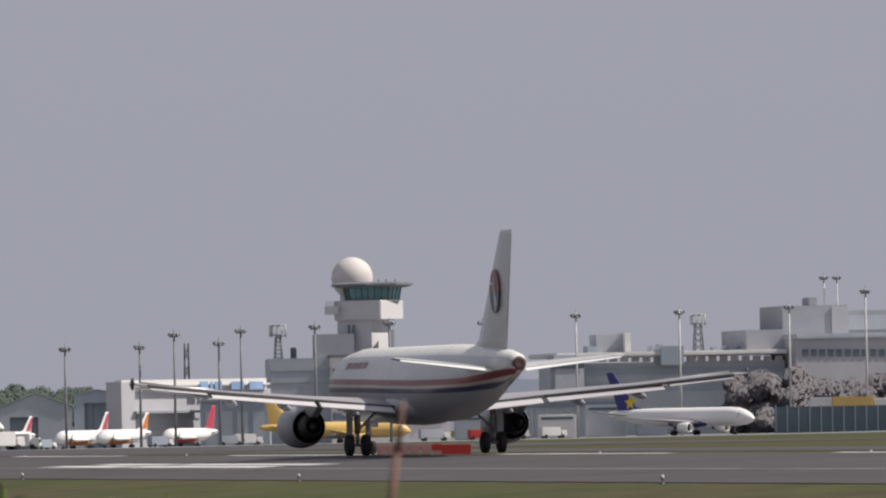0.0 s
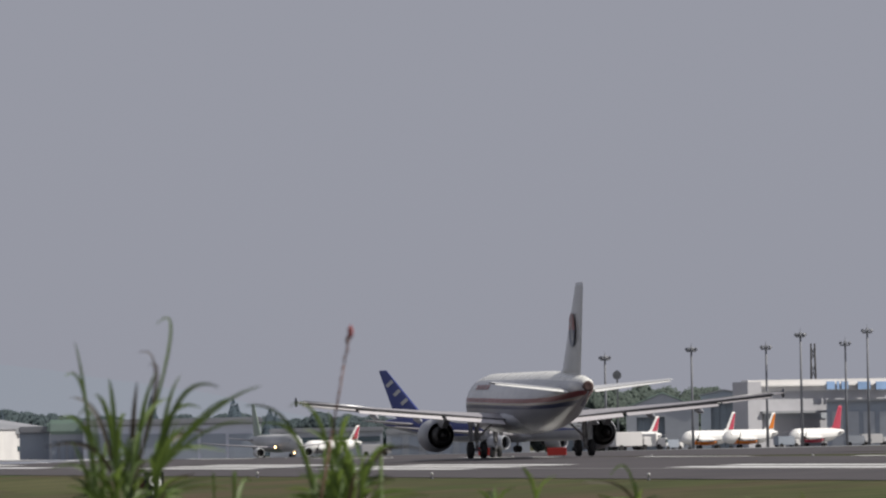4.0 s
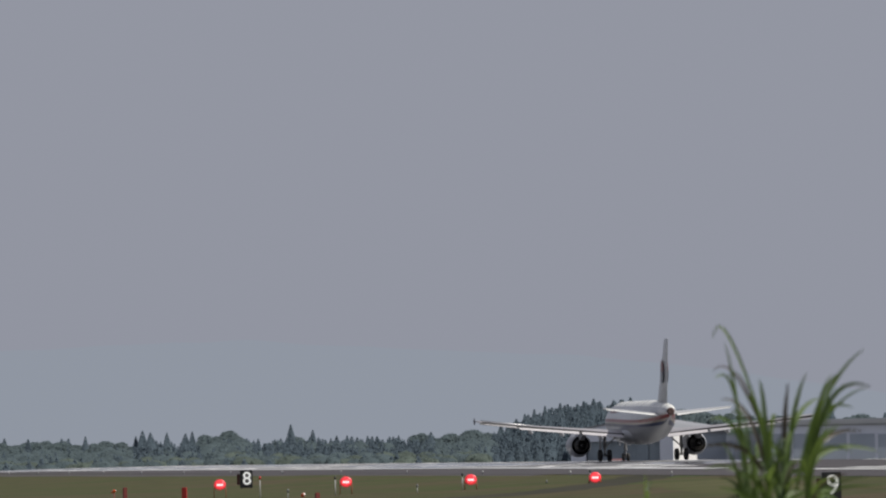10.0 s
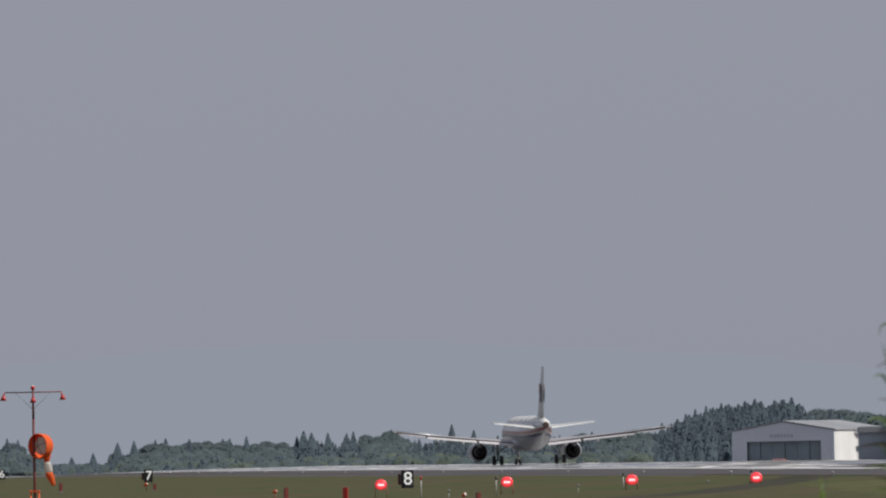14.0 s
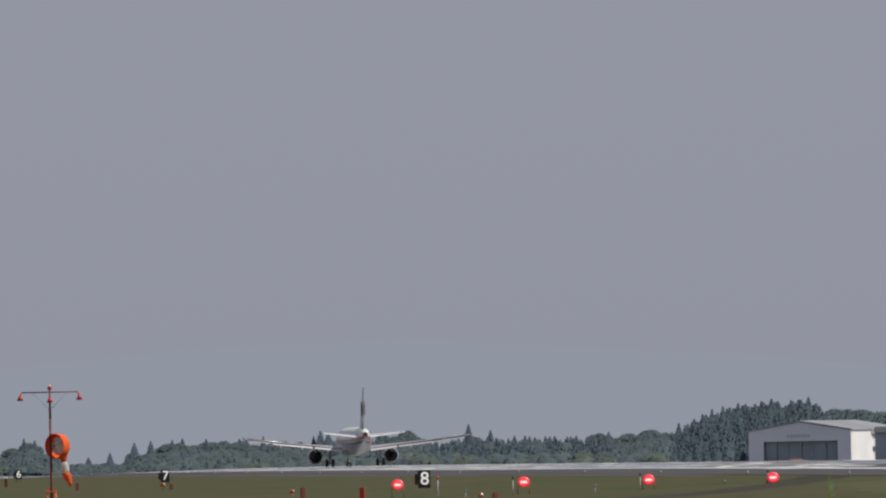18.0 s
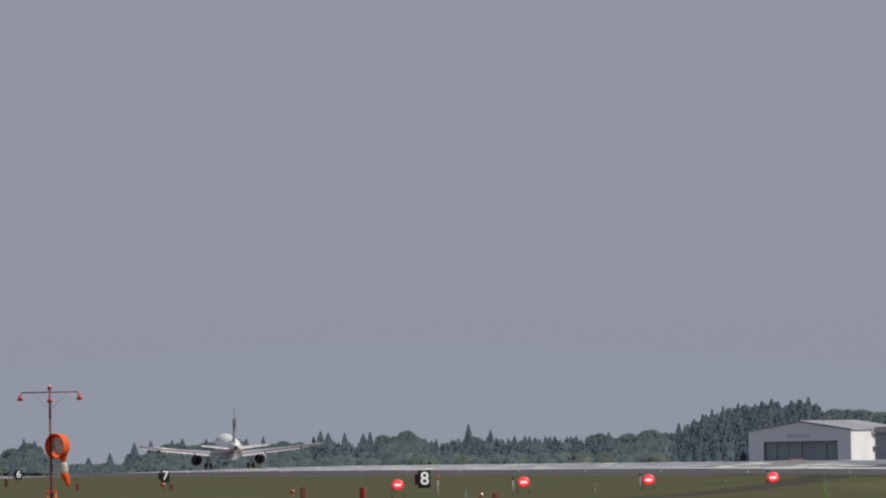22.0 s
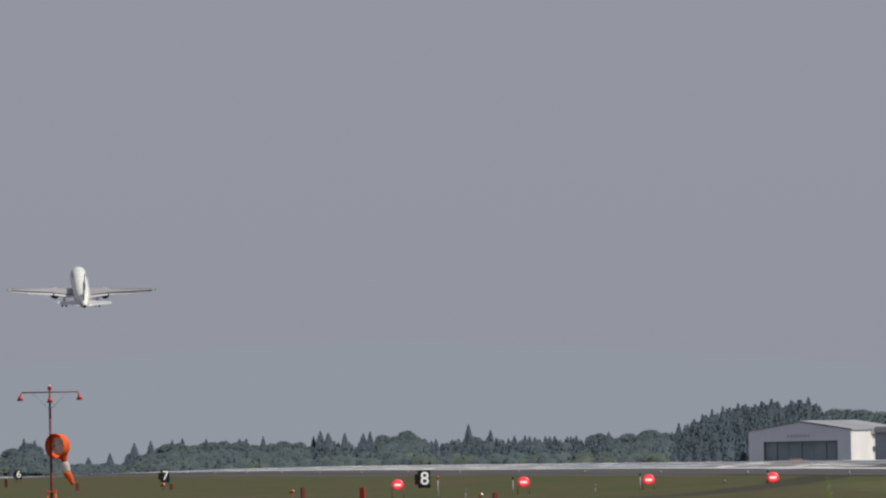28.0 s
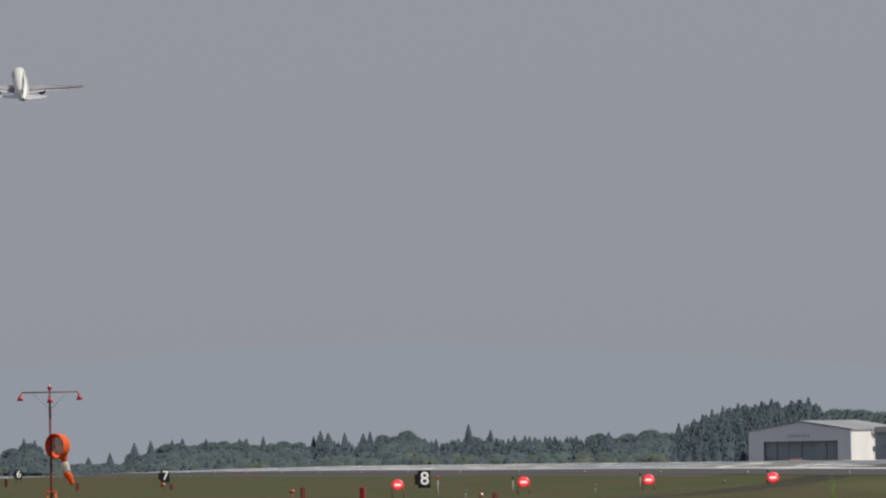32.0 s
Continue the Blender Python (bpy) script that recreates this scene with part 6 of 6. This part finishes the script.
def blade(parent, root, tip, width, arch, twist, material=BLADE):
    """A long grass leaf: a folded ribbon from its root, arching over towards its tip."""
    bm = bmesh.new()
    n, rows = 11, []
    root, tip = Vector(root), Vector(tip)
    over = root.lerp(tip, 0.6) + Vector((-(tip.x - root.x) * 0.4, 0, arch * (0.04 + tip.z - root.z)))
    for k in range(n + 1):
        f = k / n
        p = root * (1 - f) ** 2 + over * (2 * f * (1 - f)) + tip * f * f
        d = ((over - root) * (1 - f) + (tip - over) * f).normalized()
        side = Vector((d.z, 0, -d.x)).normalized()
        side = (side * math.cos(twist * f) + Vector((0, 1, 0)) * math.sin(twist * f)).normalized()
        w = 0.3 * width * (min(1.0, 0.6 + f) if f < 0.5 else 1 - ((f - 0.5) / 0.5) ** 1.8) + 0.0006
        fold = d.cross(side).normalized() * w * 0.45
        rows.append([bm.verts.new(p - side * w), bm.verts.new(p + fold), bm.verts.new(p + side * w)])
    for a, b in zip(rows, rows[1:]):
        for i in range(2):
            bm.faces.new((a[i], a[i + 1], b[i + 1], b[i])).smooth = True
    part("blade", bm, material, parent)


def tuft(u, reach, span, blades, seed, v_low, v_high, label, extra=(), v_root=935, under=0):
    """A clump of tall grass: stems from the ground, and leaves that fan out from them and arch over."""
    rnd = random.Random(seed)
    x, y = spot(u, reach)
    z = height(x, y)
    t = thing("tall_grass", pose(x, y, z, 0, 0, -math.degrees(math.atan2(x, y))), label, "grass", "clumps of tall grass")
    k1 = reach / FAR
    tops = []
    for _ in range(blades):
        du = max(-1.2, min(1.2, rnd.gauss(0, 0.55)))
        v = rnd.triangular(v_high, v_low, 0.62 * v_low + 0.38 * v_high) + 0.35 * (v_low - v_high) * abs(du) ** 2
        tops.append((du * span, v, rnd.choice((0.02, 0.1, 0.25, 0.4, 0.75)) * rnd.uniform(0.6, 1.2), rnd.uniform(5, 11.5)))
    # shorter leaves that fill the foot of the clump
    for _ in range(under):
        du = max(-1.0, min(1.0, rnd.gauss(0, 0.5)))
        tops.append((du * span, rnd.uniform(800, 880) + 40 * abs(du), rnd.choice((0.1, 0.3, 0.5)), rnd.uniform(7, 14)))
    stems = [rnd.gauss(0, 0.28) * span for _ in range(max(2, blades // 5))]
    for su in stems:
        bm = bmesh.new()
        tube(bm, (su * k1 * 0.4, rnd.uniform(-0.1, 0.1), 0), (su * k1, 0, level(u + su, v_root - rnd.uniform(30, 150) if blades > 15 else v_low + 15, reach) - z), 0.006, 0.003, 6)
        part("stem", bm, BLADE, t)
    for du, v, arch, wide in tops + list(extra):
        near = min(stems, key=lambda q: abs(q - 0.4 * du + rnd.uniform(-30, 30)))
        # each leaf leaves its stem some way below its tip
        low = level(u + near, max(v + 45, v_root - rnd.triangular(-40, 175, 40)), reach) - z
        tip = level(u + du, v, reach) - z
        yy = rnd.uniform(-0.12, 0.12)
        blade(t, (near * k1, yy, low), (du * k1, yy + rnd.uniform(-0.15, 0.1), tip), wide * k1, arch, rnd.uniform(-1.2, 1.2), rnd.choice(BLADES))
    TUFTS.append(t)
    return t


big_tuft = tuft(1730, 15.0, 150, 46, 3, 890, 700, "clump of tall bright green grass with arching blades",
                ((-148, 792, 0.5, 12), (-125, 742, 0.45, 12), (-112, 668, 0.5, 7), (-95, 606, 0.12, 9), (-90, 762, 0.4, 13), (-105, 705, 0.35, 12), (-60, 700, 0.3, 14), (-35, 672, 0.2, 13), (158, 686, 0.5, 13), (128, 722, 0.5, 12),
                 (146, 764, 0.4, 12), (92, 664, 0.22, 14), (48, 660, 0.15, 15), (15, 676, 0.1, 14), (70, 705, 0.3, 14), (-140, 830, 0.5, 11), (172, 800, 0.6, 11)), under=34)
# one long blade of it is thrown over by the gusts
long_blade = thing("long_blade", pose(0, 0.05, level(1722, 870, 15.0) - height(*spot(1725, 15.0))), "", "")
long_blade.parent = big_tuft
K15 = 15.0 / FAR
for du, dv, wide, over, leaf in ((-52, 296, 7, 0.62, BLADE), (-66, 238, 4.5, 0.5, BROWNBLADE), (-42, 222, 4.5, 0.5, BROWNBLADE)):
    blade(long_blade, (0, 0.01 * wide, 0), (du * K15, 0.01 * wide, dv * K15), wide * K15, over, 0.5, leaf)
gust_blades = thing("gust_blades", pose(0.02, -0.04, level(1722, 870, 15.0) - height(*spot(1725, 15.0))), "", "")
gust_blades.parent = big_tuft
for du, dv, wide, over in ((88, 265, 10, 0.14), (58, 222, 8, 0.26), (104, 200, 7, 0.2)):
    blade(gust_blades, (0, 0.004 * wide, 0), (du * K15, 0.004 * wide, dv * K15), wide * K15, over, 0.4)
tuft(2125, 15.6, 125, 50, 4, 885, 742, "clump of tall green grass with a reddish seed stalk", ((-172, 718, 0.4, 9), (-150, 752, 0.45, 10), (-95, 720, 0.5, 11), (-25, 728, 0.15, 13), (15, 735, 0.2, 14), (150, 800, 0.6, 12), (-70, 760, 0.3, 13), (95, 790, 0.4, 12)), under=26)
tuft(2430, 17.0, 150, 12, 6, 900, 810, "thin tuft of arching green grass")
tuft(1472, 16.0, 16, 2, 7, 895, 850, "short tuft of thin green grass", ((-4, 838, 0.05, 6), (8, 856, 0.3, 5)), 940)
tuft(1915, 16.0, 85, 7, 11, 905, 832, "sparse short blades of green grass", (), 960)
tuft(2615, 17.5, 100, 9, 12, 900, 806, "thin tuft of arching green grass")
tuft(2900, 20.0, 160, 8, 9, 905, 862, "low thin tuft of grass")


def seed_stalk(u, v, reach, head, label, lean=0.0, thick=1.0):
    x, y = spot(u, reach, v)
    z = height(x, y)
    t = thing("seed_stalk", pose(x, y, z), label, "grass", "seed stalks")
    h, k1 = level(u, v, reach) - z, reach / FAR
    bm = bmesh.new()
    pts = [Vector((lean * (f * f - 1) * h, 0, f * h)) for f in (0, 0.5, 0.9, 0.955, 0.985, 1)]
    size = [3.4, 3.2, 2.9, 2.7, 2.0, 1.0]
    for i in range(5):
        tube(bm, pts[i], pts[i + 1], size[i] * thick * k1, size[i + 1] * thick * k1, 7)
    part("stem", bm, DRYSTALK, t)
    if head:
        for f, s in ((0.0, 8), (-15, 5.5), (-31, 4), (-46, 3.2), (-64, 3), (-84, 2.8)):
            bm = bmesh.new()
            z1 = h + f * k1
            c = Vector((lean * ((z1 / h) ** 2 - 1) * h + math.copysign(1.2, math.sin(f)) * k1, 0, z1))
            bmesh.ops.create_icosphere(bm, subdivisions=1, radius=1, matrix=Matrix.Translation(c) @ Matrix.Diagonal((s * k1 * 0.75, s * k1 * 0.75, s * k1 * 1.7, 1)))
            part("bud", bm, SEED if f == 0 else DRYSTALK, t)
    TUFTS.append(t)
    return t


stalk = seed_stalk(2112, 588, 15.4, True, "thin reddish seed stalk rising over the grass", 0.1, 0.8)
TUFTS.remove(stalk)
seed_stalk(3314, 708, 9.0, False, "dry reddish brown stalk bent by the wind", 0.075, 3.3)


# ---------------------------------------------------------------- movement
def motions():
    # the take-off run, then rotation and climb: seconds, across, along, height of the wheels, nose-up angle, bank
    run = [(0, 128, 494.3), (1, 128, 524.0), (2, 128, 558.0), (3, 128, 596.0), (4.5, 128, 659.9), (6, 128, 726.8), (7, 128, 769.6), (8, 128, 814.0), (9, 128, 864.5), (10, 127.1, 915.2), (11, 126.1, 966.8), (12, 125.2, 1020.7),
           (13, 124.4, 1076.8), (14, 123.9, 1134.8), (15.5, 123.9, 1232.2), (17, 124.4, 1338.9), (18, 124.9, 1407.4), (19, 125.2, 1471.9), (20, 125.6, 1536.2), (21, 126.2, 1609.2)]
    veer = lambda t: -0.8 * min(1.0, max(0.0, (t - 12) / 8))
    rows = [(t, pose(x, y, height(x, y) + 0.03, 0, 0, veer(t))) for t, x, y in run]
    climb = [(22, 127, 1687, None, 2.6, 0), (23, 127.6, 1764, None, 7.6, 0), (24, 128.2, 1840, 2.3, 11.0, -2.5), (25, 128.1, 1914, 6.9, 13.2, -1), (25.5, 128, 1952, 10.5, 14.2, 0), (27.5, 129, 2123, 31.6, 15.0, 0.9),
             (28, 129.3, 2164, 38.1, 15.2, 0.9), (29, 130, 2244, 51.8, 15.4, 0.8), (30, 130.8, 2325, 65.9, 15.4, 0.8), (31, 132.3, 2407, 81.7, 15.4, 0.8), (32, 133.9, 2490, 98.0, 15.4, 0.8)]
    for t, x, y, z, nose, bank in climb:
        rows.append((t, pose(x, y, height(x, y) + 0.03 if z is None else z, nose, bank, veer(t))))
    walk(jet, rows)
    # the wings bend up as they take the weight
    for wing in jet.children:
        side = {"left_wing": -1, "right_wing": 1}.get(wing.name.split(".")[0], 0)
        if side:
            root = Matrix.Translation((2.0 * side, 0, 2.63))
            walk(wing, [(t, root @ pose(0, 0, 0, 0, -side * lift, 0) @ root.inverted()) for t, lift in ((0, 0), (8, 0.1), (11, 0.4), (14, 0.8), (18, 1.4), (21, 1.6), (24.5, 1.9), (32, 1.9))])
    # the wide-body swings round on the taxiway; the pale airliner taxis out behind it
    walk(wide_body, [(t, facing(2428 - 7.5 * t, 1745 + 0.5 * t, 137.4 + 1.45 * t)) for t in (0, 2, 4, 6, 8, 10)] + [(14, facing(2345, 1751, 153)), (32, facing(2345, 1751, 153))])
    walk(taxiing, [(t, facing(1994 + 14 * (t - 3.4), 2150 - 4 * t, 174 - 3.7 * (t - 3.4))) for t in (0, 2, 4, 6, 8, 10)] + [(14, facing(2110, 2108, 147)), (32, facing(2110, 2108, 147))])
    # gear folding at the end of the climb
    for leg in jet_gear:
        rest = leg.matrix_basis.copy()
        side = 0 if abs(rest.translation.x) < 1 else math.copysign(1, rest.translation.x)
        # the struts extend at lift-off, then fold away
        fold = [(0, 0, 0), (22.8, 0, 0), (23.6, 0, 0.4), (30.4, 0, 0.4), (30.9, 28, 0.3), (31.5, 62, 0.1), (32, 85, 0)]
        walk(leg, [(t, rest @ pose(0, 0, -down) @ (pose(0, 0, 0, 0, side * a, 0) if side else pose(0, 0, 0, a, 0, 0))) for t, a, down in fold])
    # grass swaying, sock stirring
    for k, t in enumerate(TUFTS):
        rest = t.matrix_basis.copy()
        rows = []
        for i in range(65):
            s = i * 0.5
            a = 0.9 * math.sin(2.1 * s + k) + 0.6 * math.sin(3.7 * s + 2 * k)
            # a steady gust leans the big clump over from the ninth second
            gust = -0.55 * min(1.0, max(0.0, s - 8.4)) * (1 - 0.7 * min(1.0, max(0.0, (s - 14) / 2))) if t is big_tuft else 0.0
            rows.append((s, rest @ pose(0, 0, 0, 0, 0.16 * a + gust, 0)))
        walk(t, rows)
    # the seed stalk leans with the gusts: seconds, lean of its head in survey units
    rest = stalk.matrix_basis.copy()
    gusts = [(0, 5), (1, -4), (2, 9), (3, 34), (3.5, 33), (4.5, 8), (5.5, 21), (6.5, -26), (7, -1), (7.5, -17), (8, -12), (8.5, -11)] + [(9 + k, 14 * math.sin(1.7 * k)) for k in range(24)]
    walk(stalk, [(s, rest @ pose(0, 0, 0, 0, math.degrees(d * 15.4 / FAR / 3.6), 0)) for s, d in gusts])
    rest = long_blade.matrix_basis.copy()
    toss = [(0, 20), (1.5, 24), (3, 22), (4.5, 19), (6, 18), (6.5, 8), (7, 0), (8, -3), (9, -8), (10, -13), (11, -10), (12, -9), (13, -11), (14, -10)] + [(16 + 2 * k, 6 + 2 * math.sin(1.9 * k)) for k in range(9)]
    walk(long_blade, [(s, rest @ pose(0, 0, 0, 0, d, 0)) for s, d in toss])
    rest = gust_blades.matrix_basis.copy()
    toss = [(0, 34), (1.5, 36), (3, 35), (3.5, 33), (5.5, 26), (6, 24), (7, 20), (8, 21), (9, 14), (10, 9), (11, 8), (12, 7), (14, 5)] + [(16 + 2 * k, 5 + 3 * math.sin(1.7 * k)) for k in range(9)]
    walk(gust_blades, [(s, rest @ pose(0, 0, 0, 0, d, 0)) for s, d in toss])
    rest = tail.matrix_basis.copy()
    walk(tail, [(s, rest @ pose(0, 0, 0, 0, 7 * math.sin(1.3 * s) + 3 * math.sin(2.9 * s) - 3, 8 * math.sin(0.9 * s))) for s in range(33)])


motions()
